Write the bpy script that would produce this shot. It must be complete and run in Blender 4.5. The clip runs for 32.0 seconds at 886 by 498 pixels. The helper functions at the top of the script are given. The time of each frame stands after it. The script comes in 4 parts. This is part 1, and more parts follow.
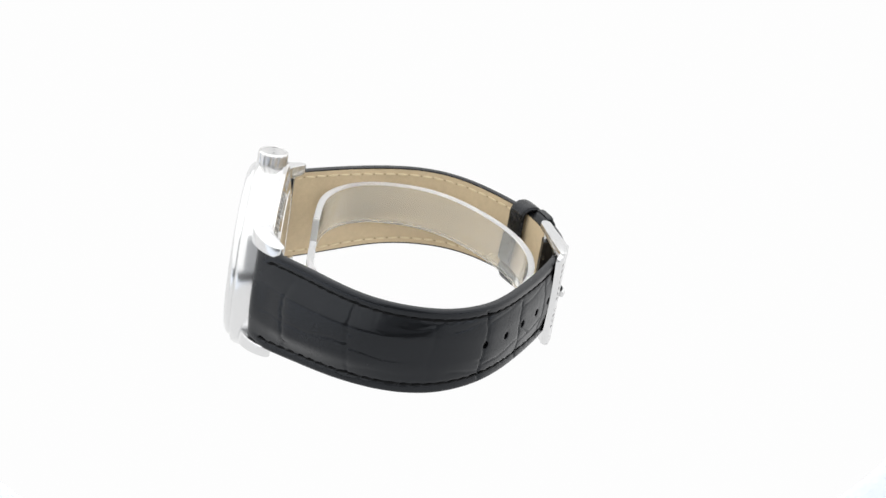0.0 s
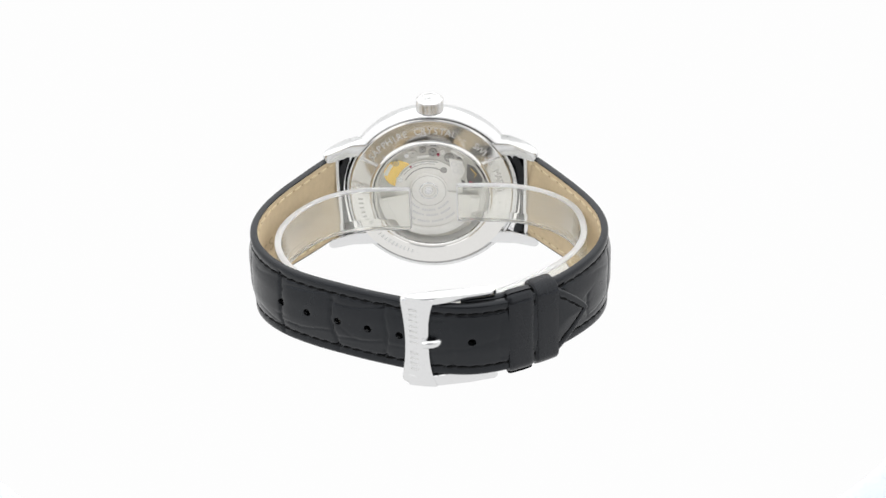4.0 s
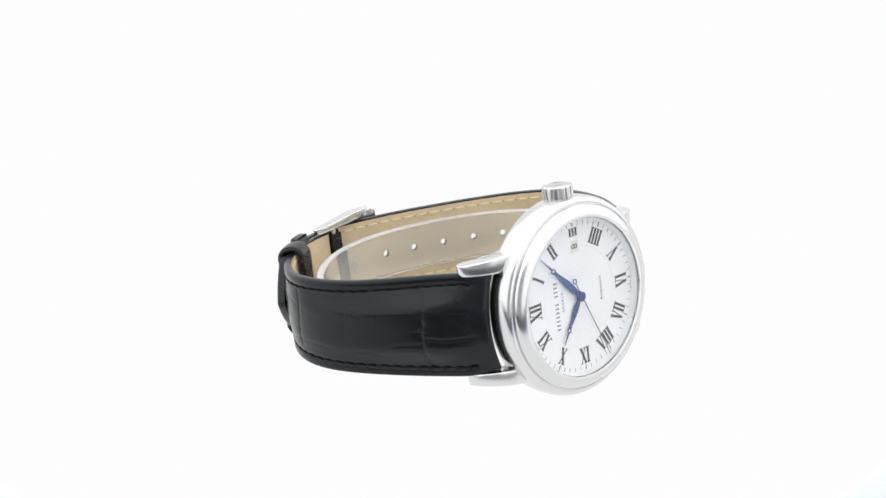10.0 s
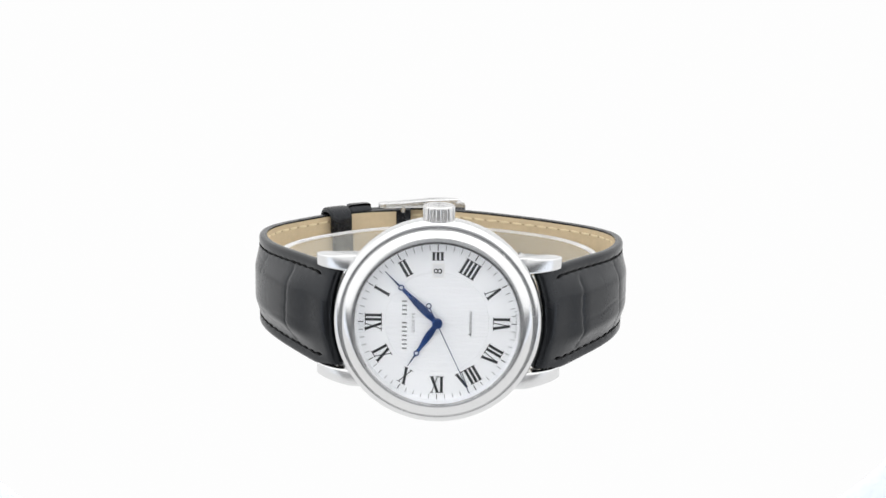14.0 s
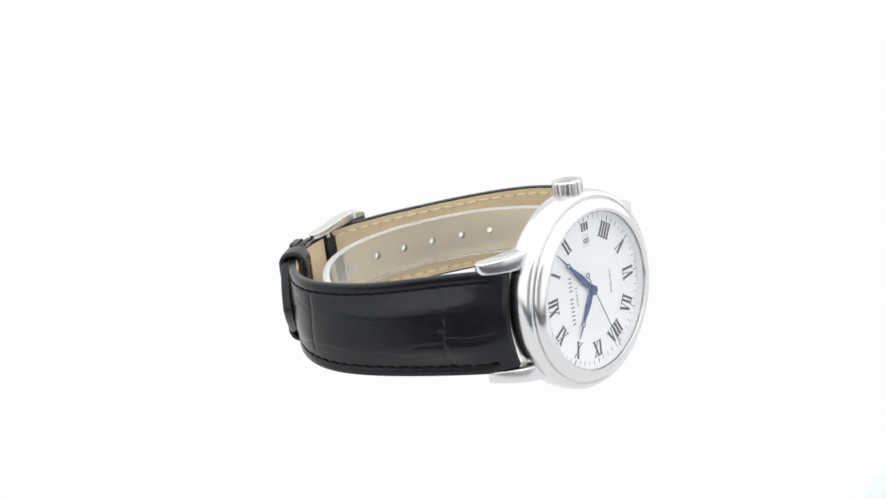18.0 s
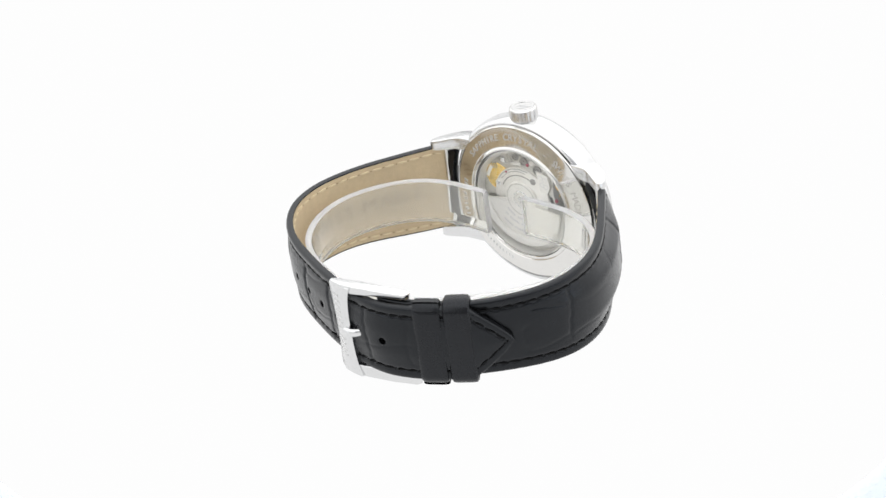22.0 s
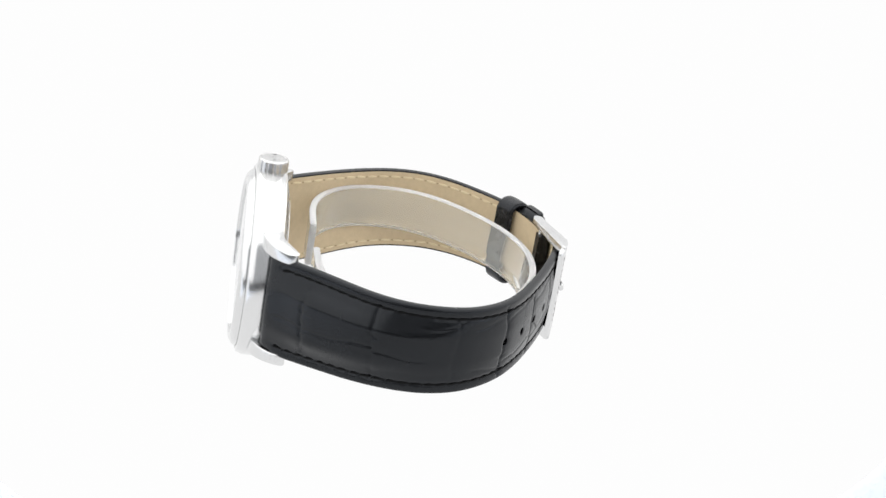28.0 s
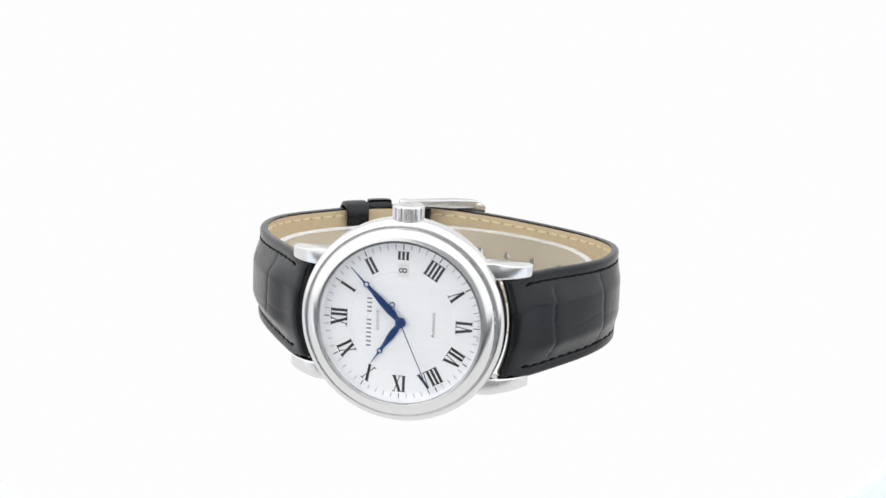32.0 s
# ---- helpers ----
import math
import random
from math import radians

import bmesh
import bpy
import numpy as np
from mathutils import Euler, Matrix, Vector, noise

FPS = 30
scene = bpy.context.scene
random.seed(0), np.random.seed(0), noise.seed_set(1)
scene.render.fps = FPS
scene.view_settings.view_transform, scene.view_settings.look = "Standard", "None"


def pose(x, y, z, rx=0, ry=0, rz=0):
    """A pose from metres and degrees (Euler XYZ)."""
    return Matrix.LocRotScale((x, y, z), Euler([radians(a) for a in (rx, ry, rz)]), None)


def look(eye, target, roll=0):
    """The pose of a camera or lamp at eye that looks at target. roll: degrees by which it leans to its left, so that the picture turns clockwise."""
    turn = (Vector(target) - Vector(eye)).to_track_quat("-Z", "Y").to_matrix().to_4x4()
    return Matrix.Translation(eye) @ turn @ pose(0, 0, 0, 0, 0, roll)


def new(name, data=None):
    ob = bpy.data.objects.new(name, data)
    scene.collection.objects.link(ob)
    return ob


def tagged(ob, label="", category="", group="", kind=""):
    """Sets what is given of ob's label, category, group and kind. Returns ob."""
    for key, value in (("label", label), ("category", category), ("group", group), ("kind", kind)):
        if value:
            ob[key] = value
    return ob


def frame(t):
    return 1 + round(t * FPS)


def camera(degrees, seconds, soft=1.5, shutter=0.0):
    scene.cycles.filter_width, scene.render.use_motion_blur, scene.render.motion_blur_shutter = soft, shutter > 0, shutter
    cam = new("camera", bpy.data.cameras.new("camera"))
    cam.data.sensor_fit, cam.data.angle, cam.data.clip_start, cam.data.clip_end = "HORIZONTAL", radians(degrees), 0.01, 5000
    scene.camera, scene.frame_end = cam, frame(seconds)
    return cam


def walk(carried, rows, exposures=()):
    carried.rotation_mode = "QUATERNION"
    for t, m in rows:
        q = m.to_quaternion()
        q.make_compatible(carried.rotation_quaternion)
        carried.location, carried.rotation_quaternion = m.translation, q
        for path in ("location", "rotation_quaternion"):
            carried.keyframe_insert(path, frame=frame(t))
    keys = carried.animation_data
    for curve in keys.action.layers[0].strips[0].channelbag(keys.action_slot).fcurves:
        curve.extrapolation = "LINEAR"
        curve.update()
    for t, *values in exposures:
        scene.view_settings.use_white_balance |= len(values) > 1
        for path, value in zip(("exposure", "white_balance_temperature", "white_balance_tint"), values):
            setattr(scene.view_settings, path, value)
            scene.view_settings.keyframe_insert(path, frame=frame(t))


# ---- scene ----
cam = camera(24.674, 32.0, soft=1.5)

# The rest height of the dial's centre over the table, and the eye.
LIFT = 0.01975
EYE = (0.0, -0.38842, 0.15979 + LIFT)
AIM = (0.00174, -0.00001, LIFT)
walk(cam, [(0.0, look(EYE, AIM, -0.566)), (32.0, look(EYE, AIM, -0.566))])

# The turn of the table under the watch: seconds, degrees.
TURN = [
    (0, 265.9), (1, 243.3), (2, 220.7), (3, 198.1), (3.5, 186.8), (4, 175.6), (4.75, 159), (5.5, 142.3),
    (6, 131.1), (7, 108.4), (8, 85.5), (9, 62.4), (9.5, 51.1), (10, 41.4), (10.5, 32.3), (11, 23.6),
    (11.5, 16.5), (12, 9.9), (12.5, 4.6), (13, 0), (13.5, -3.45), (13.85, -4.2), (14.2, -3.3), (14.7, 0.2),
    (15.2, 5), (15.5, 7.9), (16, 13.3), (16.5, 20.2), (17, 28.2), (17.5, 37.3), (18, 47.2), (18.5, 58.2),
    (19, 69.5), (20, 92.3), (21, 115.1), (22, 137.7), (23, 160.3), (24, 183.2), (25, 206.1), (25.5, 217.4),
    (26, 228.7), (26.75, 245.4), (27.5, 262.0), (28, 273.1), (28.5, 284.2), (29, 295.6), (29.5, 306.4), (30, 316.6),
    (30.5, 325.3), (31, 333.3), (31.5, 340.0), (32, 345.8),
]

# ---- light: a white photo tent over a glowing white table ----
world = bpy.data.worlds.new("studio")
world.use_nodes = True
world.node_tree.nodes["Background"].inputs["Color"].default_value = (0.95, 0.97, 1.0, 1)
world.node_tree.nodes["Background"].inputs["Strength"].default_value = 0.48
scene.world = world
scene.view_settings.exposure = 0.0
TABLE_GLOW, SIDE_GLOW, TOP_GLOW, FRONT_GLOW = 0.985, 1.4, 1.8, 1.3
# the front edge of the table and the size of the turning plate
FRONT, DISC = -0.16, 0.1006


# ---- materials ----
def material(name, color, rough=0.5, metal=0.0, spec=0.5):
    m = bpy.data.materials.new(name)
    m.use_nodes = True
    p = m.node_tree.nodes["Principled BSDF"]
    p.inputs["Base Color"].default_value = (*color, 1)
    p.inputs["Roughness"].default_value = rough
    p.inputs["Metallic"].default_value = metal
    p.inputs["Specular IOR Level"].default_value = spec
    return m


def link(m, a, out, b, inp):
    m.node_tree.links.new(a.outputs[out], b.inputs[inp])


def node(m, kind, **values):
    n = m.node_tree.nodes.new(kind)
    for k, v in values.items():
        n.inputs[k].default_value = v
    return n


def grain(m, scale, amount, bump=0.0, dist=0.0001, fine=0.0, rough=0.0):
    """Noise in the colour, the gloss and the relief, at two sizes."""
    p = m.node_tree.nodes["Principled BSDF"]
    base = tuple(p.inputs["Base Color"].default_value)
    co = node(m, "ShaderNodeTexCoord")
    n = node(m, "ShaderNodeTexNoise", Scale=scale, Detail=6.0, Roughness=0.6)
    big = node(m, "ShaderNodeTexNoise", Scale=scale * 0.12, Detail=3.0)
    link(m, co, "Object", n, "Vector")
    link(m, co, "Object", big, "Vector")
    add = node(m, "ShaderNodeMath")
    add.operation = "ADD"
    link(m, n, "Fac", add, 0)
    link(m, big, "Fac", add, 1)
    ramp = node(m, "ShaderNodeMapRange")
    for k, v in (("From Min", 0.6), ("From Max", 1.4), ("To Min", 1 - amount), ("To Max", 1 + amount)):
        ramp.inputs[k].default_value = v
    link(m, add, 0, ramp, "Value")
    mul = node(m, "ShaderNodeVectorMath")
    mul.operation = "SCALE"
    mul.inputs[0].default_value = base[:3]
    link(m, ramp, "Result", mul, "Scale")
    link(m, mul, 0, p, "Base Color")
    if rough:
        r0 = p.inputs["Roughness"].default_value
        rr = node(m, "ShaderNodeMapRange")
        for k, v in (("From Min", 0.6), ("From Max", 1.4), ("To Min", r0 - rough), ("To Max", r0 + rough)):
            rr.inputs[k].default_value = v
        link(m, add, 0, rr, "Value")
        link(m, rr, "Result", p, "Roughness")
    if bump:
        b = node(m, "ShaderNodeBump", Strength=bump, Distance=dist)
        if fine:
            v = node(m, "ShaderNodeTexVoronoi", Scale=fine)
            link(m, co, "Object", v, "Vector")
            s = node(m, "ShaderNodeMath")
            s.operation = "ADD"
            link(m, v, "Distance", s, 0)
            link(m, n, "Fac", s, 1)
            link(m, s, 0, b, "Height")
        else:
            link(m, n, "Fac", b, "Height")
        link(m, b, "Normal", p, "Normal")
    return m


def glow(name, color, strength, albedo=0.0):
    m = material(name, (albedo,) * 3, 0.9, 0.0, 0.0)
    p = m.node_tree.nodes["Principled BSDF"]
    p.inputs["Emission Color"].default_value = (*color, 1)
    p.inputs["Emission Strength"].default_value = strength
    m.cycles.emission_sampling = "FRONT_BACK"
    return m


def clear(name, color, ior, rough=0.0):
    m = material(name, color, rough)
    p = m.node_tree.nodes["Principled BSDF"]
    p.inputs["Transmission Weight"].default_value = 1.0
    p.inputs["IOR"].default_value = ior
    return m


STEEL = grain(material("polished_steel", (0.73, 0.732, 0.735), 0.19, 1.0), 900, 0.02, 0.02, 0.00002, rough=0.03)
SATIN = grain(material("satin_steel", (0.74, 0.74, 0.74), 0.25, 1.0), 1500, 0.06, 0.05, 0.00003, rough=0.05)
# for the crown: slightly darker and rougher than the case steel
CROWN_STEEL = grain(material("crown_metal", (0.70, 0.695, 0.69), 0.22, 1.0), 1500, 0.06, 0.05, 0.00003, rough=0.05)
DARK_STEEL = grain(material("dark_steel", (0.35, 0.34, 0.32), 0.3, 1.0), 1500, 0.1)
PLATE = grain(material("movement_plate", (0.62, 0.61, 0.57), 0.3, 1.0), 1200, 0.08, 0.05, 0.00003)
ENGRAVED = material("engraved_grey", (0.50, 0.49, 0.475), 0.6, 0.0, 0.3)
FAINT = material("faint_engraving", (0.68, 0.68, 0.675), 0.45, 0.6)
BACK_STEEL = grain(material("back_steel", (0.76, 0.75, 0.73), 0.10, 1.0), 900, 0.02, 0.02, 0.00002, rough=0.03)
MATT_STEEL = grain(material("matt_steel", (0.88, 0.87, 0.83), 0.45, 0.55), 1500, 0.05, 0.05, 0.00003)
GAP_SHADE = material("gap_shade", (0.16, 0.155, 0.15), 0.6, 0.4)
GOLD = material("gilded_brass", (0.95, 0.68, 0.22), 0.22, 1.0)
RUBY = material("ruby", (0.35, 0.02, 0.06), 0.1)
LEATHER = grain(material("black_leather", (0.0045, 0.0048, 0.0056), 0.23, 0.0, 0.365), 600, 0.35, 0.16, 0.00006, fine=2400, rough=0.08)
SMOOTH_LEATHER = grain(material("smooth_black_leather", (0.006, 0.006, 0.0068), 0.26, 0.0, 0.36), 500, 0.3, 0.16, 0.00006, fine=2600, rough=0.08)
for m in (LEATHER, SMOOTH_LEATHER):
    # the cool cast of the reflected light, put into the sheen colour
    m.node_tree.nodes["Principled BSDF"].inputs["Specular Tint"].default_value = (0.88, 0.93, 1.0, 1)
LINING = grain(material("tan_lining", (0.575, 0.46, 0.30), 0.65, 0.0, 0.3), 800, 0.10, 0.4, 0.00006, fine=3000)
LINING_MARK = material("tan_stamp", (0.44, 0.345, 0.22), 0.7, 0.0, 0.3)
PRICK = material("needle_hole", (0.40, 0.31, 0.19), 0.8, 0.0, 0.2)
THREAD = grain(material("black_thread", (0.004, 0.004, 0.0043), 0.7, 0.0, 0.12), 5000, 0.3, 0.4, 0.00005)
TAN_THREAD = grain(material("tan_thread", (0.70, 0.60, 0.41), 0.75, 0.0, 0.2), 5000, 0.15, 0.4, 0.00005)
DIAL = grain(material("silver_white_dial", (0.92, 0.936, 0.96), 0.38, 0.0, 0.3), 2500, 0.01)
INK = material("black_print", (0.018, 0.02, 0.023), 0.35)
GASKET = material("grey_gasket", (0.68, 0.68, 0.69), 0.5)
GREY_INK = material("grey_print", (0.20, 0.205, 0.21), 0.4)
BLUE = material("blued_steel", (0.025, 0.062, 0.20), 0.26, 0.7)
GLASS = clear("coated_sapphire_glass", (1, 1, 1), 1.45)
PLASTIC = clear("clear_plastic", (0.98, 0.982, 0.945), 1.32, 0.035)
PLASTIC.node_tree.nodes["Principled BSDF"].inputs["Transmission Weight"].default_value = 0.85
# an added glow keeps the table and the plate pure white and shadowless
TABLE = glow("glowing_white", (1.0, 1.0, 1.0), TABLE_GLOW)
DIFFUSER = glow("lit_tent_side", (1.0, 1.0, 1.0), SIDE_GLOW)
DIFFUSER_FRONT = glow("tent_front_fill", (1.0, 1.0, 1.0), FRONT_GLOW)
DIFFUSER_TOP = glow("lit_tent_top", (1.0, 1.0, 1.0), TOP_GLOW)


FLOOR = grain(material("dark_floor", (0.05, 0.05, 0.05), 0.7), 30, 0.2)
CLOTH = grain(material("pale_cloth", (0.77, 0.815, 0.89), 0.8, 0.0, 0.3), 400, 0.05, 0.2, 0.0002)
FROSTED = clear("frosted_plastic_edge", (0.97, 0.97, 0.98), 1.35, 0.6)
FROSTED.node_tree.nodes["Principled BSDF"].inputs["Transmission Weight"].default_value = 0.82


# guilloche: fine ridges across the dial's middle
def ridged_dial():
    m = material("ridged_silver_dial", (0.915, 0.932, 0.957), 0.34, 0.0, 0.4)
    p = m.node_tree.nodes["Principled BSDF"]
    co = node(m, "ShaderNodeTexCoord")
    w = node(m, "ShaderNodeTexWave", Scale=520.0, Distortion=0.0)
    w.bands_direction = "Z"
    b = node(m, "ShaderNodeBump", Strength=0.3, Distance=0.00012)
    link(m, co, "Object", w, "Vector")
    link(m, w, "Fac", b, "Height")
    link(m, b, "Normal", p, "Normal")
    return m


RIDGED = ridged_dial()

# ---- mesh helpers: all lengths below are millimetres, in the watch's own axes:
# x from twelve to six, y from the dial to the buckle, z from nine to three (the crown) ----
MM = 0.001
AXES = Matrix(((0.99941, -0.03296, 0.00991), (0.03083, 0.98528, 0.16815), (-0.01531, -0.16774, 0.98571)))
HOLD = Matrix.Translation((0.00311, -0.03916, 0.00094 + LIFT)) @ AXES.to_4x4()


def part(name, bm, mat, parent, label="", smooth=35, at=None):
    """Links a bmesh in millimetres as one mesh under a thing (an Empty) or under a part."""
    me = bpy.data.meshes.new(name)
    bm.normal_update()
    bm.to_mesh(me)
    bm.free()
    me.transform(Matrix.Scale(MM, 4))
    me.materials.append(mat)
    finish(me, smooth)
    return place(name, me, parent, label, at)


def finish(me, smooth=35):
    if smooth:
        me.shade_smooth()
        me.set_sharp_from_angle(angle=radians(smooth))


def place(name, me, parent, label="", at=None):
    ob = new(name, me)
    ob.parent = parent
    local = at or Matrix.Identity(4)
    local = Matrix.Translation(local.translation * MM) @ local.to_3x3().to_4x4()
    ob.matrix_basis = HOLD @ local if parent.type == "EMPTY" else local
    if label:
        tagged(ob, label)
    return ob


def shared(bm, mat, smooth=35):
    me = bpy.data.meshes.new("piece")
    bm.normal_update()
    bm.to_mesh(me)
    bm.free()
    me.transform(Matrix.Scale(MM, 4))
    me.materials.append(mat)
    finish(me, smooth)
    return me


def lathe(profile, steps=160, axis="y", centre=(0, 0, 0), close=False, wave=None):
    """A body of revolution; profile: (radius, height along the axis)."""
    bm = bmesh.new()
    rings = []
    for r, h in profile:
        ring = []
        for i in range(steps):
            a = 2 * math.pi * i / steps
            rr = r * (wave(a, h) if wave else 1)
            ca, sa = rr * math.cos(a), rr * math.sin(a)
            v = (ca, h, sa) if axis == "y" else (ca, sa, h)
            ring.append(bm.verts.new((v[0] + centre[0], v[1] + centre[1], v[2] + centre[2])))
        rings.append(ring)
    pairs = list(zip(rings, rings[1:])) + ([(rings[-1], rings[0])] if close else [])
    for a, b in pairs:
        for i in range(steps):
            j = (i + 1) % steps
            bm.faces.new((a[i], a[j], b[j], b[i]))
    if not close:
        for ring in (rings[0], rings[-1]):
            bm.faces.new(ring)
    bmesh.ops.recalc_face_normals(bm, faces=bm.faces)
    return bm


def prism(outline, lo, hi, plane="xz", bevel=0.0, segments=2):
    """An outline in a plane of the watch, drawn out along the third axis."""
    bm = bmesh.new()

    def at(a, b, h):
        return {"xz": (a, h, b), "xy": (a, b, h), "yz": (h, a, b)}[plane]

    low = [bm.verts.new(at(a, b, lo)) for a, b in outline]
    high = [bm.verts.new(at(a, b, hi)) for a, b in outline]
    n = len(outline)
    bm.faces.new(low)
    bm.faces.new(high)
    for i in range(n):
        j = (i + 1) % n
        bm.faces.new((low[i], low[j], high[j], high[i]))
    bmesh.ops.recalc_face_normals(bm, faces=bm.faces)
    if bevel:
        bmesh.ops.bevel(bm, geom=list(bm.edges), offset=bevel, segments=segments, profile=0.6, affect="EDGES", clamp_overlap=True)
    return bm


def bar(p, q, width):
    """A flat bar from p to q on the dial, between two depths."""
    (ax, az), (bx, bz) = p, q
    dx, dz = bx - ax, bz - az
    k = width / 2 / math.hypot(dx, dz)
    nx, nz = -dz * k, dx * k
    return [(ax + nx, az + nz), (bx + nx, bz + nz), (bx - nx, bz - nz), (ax - nx, az - nz)]


def add_prism(bm, outline, lo, hi):
    low = [bm.verts.new((a, lo, b)) for a, b in outline]
    high = [bm.verts.new((a, hi, b)) for a, b in outline]
    n = len(outline)
    bm.faces.new(low)
    bm.faces.new(high)
    for i in range(n):
        j = (i + 1) % n
        bm.faces.new((low[i], low[j], high[j], high[i]))


def letters(text, size, depth, mat):
    """Meshes of the built-in font's characters, with their advance, in millimetres: x along the line, y up."""
    made = {}
    for ch in sorted(set(text) - {" "}):
        cu = bpy.data.curves.new("glyph", "FONT")
        cu.body, cu.size, cu.align_x, cu.align_y, cu.extrude = ch, size, "CENTER", "CENTER", depth / 2
        cu.resolution_u = 3
        ob = bpy.data.objects.new("glyph", cu)
        scene.collection.objects.link(ob)
        bpy.context.view_layer.update()
        me = bpy.data.meshes.new_from_object(ob.evaluated_get(bpy.context.evaluated_depsgraph_get()))
        bpy.data.objects.remove(ob)
        me.transform(Matrix.Scale(MM, 4))
        me.materials.clear()
        me.materials.append(mat)
        made[ch] = me
    return made


def frame_at(x_axis, y_axis, where):
    """A pose from where a thing's x and y axes point."""
    x = Vector(x_axis).normalized()
    z = x.cross(Vector(y_axis)).normalized()
    y = z.cross(x)
    m = Matrix((x, y, z)).transposed().to_4x4()
    m.translation = where
    return m


def spline(points, step=0.3):
    """A smooth line through points, in even steps: an array of x, y."""
    p = np.array([2 * np.array(points[0]) - points[1], *points, 2 * np.array(points[-1]) - points[-2]], float)
    out = []
    for i in range(1, len(p) - 2):
        for t in np.linspace(0, 1, 24, endpoint=False):
            a, b, c, d = p[i - 1 : i + 3]
            out.append(0.5 * (2 * b + (c - a) * t + (2 * a - 5 * b + 4 * c - d) * t**2 + (3 * b - a - 3 * c + d) * t**3))
    out = np.array(out + [p[-2]])
    for _ in range(60):
        out[1:-1] = 0.25 * out[:-2] + 0.5 * out[1:-1] + 0.25 * out[2:]
    far = np.r_[0, np.cumsum(np.hypot(*np.diff(out, axis=0).T))]
    n = max(4, int(far[-1] / step))
    s = np.linspace(0, far[-1], n + 1)
    return np.stack([np.interp(s, far, out[:, 0]), np.interp(s, far, out[:, 1])], 1), s


def normals(line, out):
    d = np.gradient(line, axis=0)
    d /= np.linalg.norm(d, axis=1)[:, None]
    n = np.stack([d[:, 1], -d[:, 0]], 1) * out
    return d, n


def lean(y):
    """The strap sits low between the lugs and a little higher towards the buckle."""
    return -0.45 + 1.2 * np.clip(y / 57.0, 0, 1.08)


# ---- the setting ----
def sheet(name, verts, faces, mat, label=""):
    me = bpy.data.meshes.new(name)
    me.from_pydata(verts, [], faces)
    me.materials.append(mat)
    return tagged(new(name, me), label, kind="structure")


def build_tent():
    # the glowing table and its sweep, one sheet that bends up into the back of the tent
    rows = [(-0.045, -0.018), (1.3, -0.018)]
    rows += [(1.3 + 0.5 * math.sin(radians(a)), 0.482 - 0.5 * math.cos(radians(a))) for a in range(10, 91, 10)]
    rows += [(1.8, 1.2)]
    verts = [(x, y, z) for y, z in rows for x in (-1.1, 1.1)]
    faces = [(2 * i, 2 * i + 1, 2 * i + 3, 2 * i + 2) for i in range(len(rows) - 1)]
    sheet("ground", verts, faces, TABLE, "white table sheet with its own glow, bending up into a seamless backdrop")
    sheet("trim", [(-1.1, FRONT, -0.0185), (1.1, FRONT, -0.0185), (1.1, -0.045, -0.0185), (-1.1, -0.045, -0.0185)], [(0, 1, 2, 3)], CLOTH, "pale cloth at the table's front edge")
    # added out of view, so that the bezel's inner rim reflects something dark
    sheet("floor", [(-9, -9, -0.75), (9, -9, -0.75), (9, 9, -0.75), (-9, 9, -0.75)], [(0, 1, 2, 3)], FLOOR, "unseen dark floor added below the table")
    for n, x in (("wall_west", -1.1), ("wall_east", 1.1)):
        sheet(n, [(x, -1.4, -0.018), (x, 1.8, -0.018), (x, 1.8, 1.2), (x, -1.4, 1.2)], [(0, 1, 2, 3)], DIFFUSER, "lit white side of the photo tent")
    # unseen glowing flaps added to brighten bezel and leather, with a slot for the camera
    for n, x0, x1 in (("wall_south_west", -1.1, -0.55), ("wall_south_east", 0.55, 1.1)):
        sheet(n, [(x0, -1.4, -0.018), (x1, -1.4, -0.018), (x1, -1.4, 1.2), (x0, -1.4, 1.2)], [(0, 1, 2, 3)], DIFFUSER_FRONT, "unseen lit white front flap added to the photo tent")
    sheet("ceiling", [(-1.1, -1.4, 1.2), (1.1, -1.4, 1.2), (1.1, 1.8, 1.2), (-1.1, 1.8, 1.2)], [(0, 1, 2, 3)], DIFFUSER_TOP, "lit white top of the photo tent")


def build_turntable(table):
    """The round white plate that turns under the watch."""
    r = DISC
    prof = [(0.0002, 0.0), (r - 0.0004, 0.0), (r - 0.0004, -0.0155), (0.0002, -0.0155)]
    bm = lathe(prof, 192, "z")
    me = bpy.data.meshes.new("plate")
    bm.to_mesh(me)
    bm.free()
    # the plate is no lamp: it borrows the table's glow to stay evenly white
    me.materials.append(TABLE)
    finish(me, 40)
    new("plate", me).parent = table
    bm = lathe([(r - 0.0003, -0.0005), (r + 0.0002, -0.0006), (r + 0.0008, -0.0014), (r + 0.001, -0.003), (r + 0.001, -0.0150), (r - 0.0003, -0.0155)], 192, "z", close=True)
    me = bpy.data.meshes.new("edge_band")
    bm.to_mesh(me)
    bm.free()
    me.materials.append(CLOTH)
    finish(me, 40)
    new("edge_band", me).parent = table
    bm = lathe([(0.045, -0.0156), (0.045, -0.018), (0.0002, -0.018)], 48, "z")
    me = bpy.data.meshes.new("foot")
    bm.to_mesh(me)
    bm.free()
    me.materials.append(CLOTH)
    finish(me, 40)
    new("foot", me).parent = table


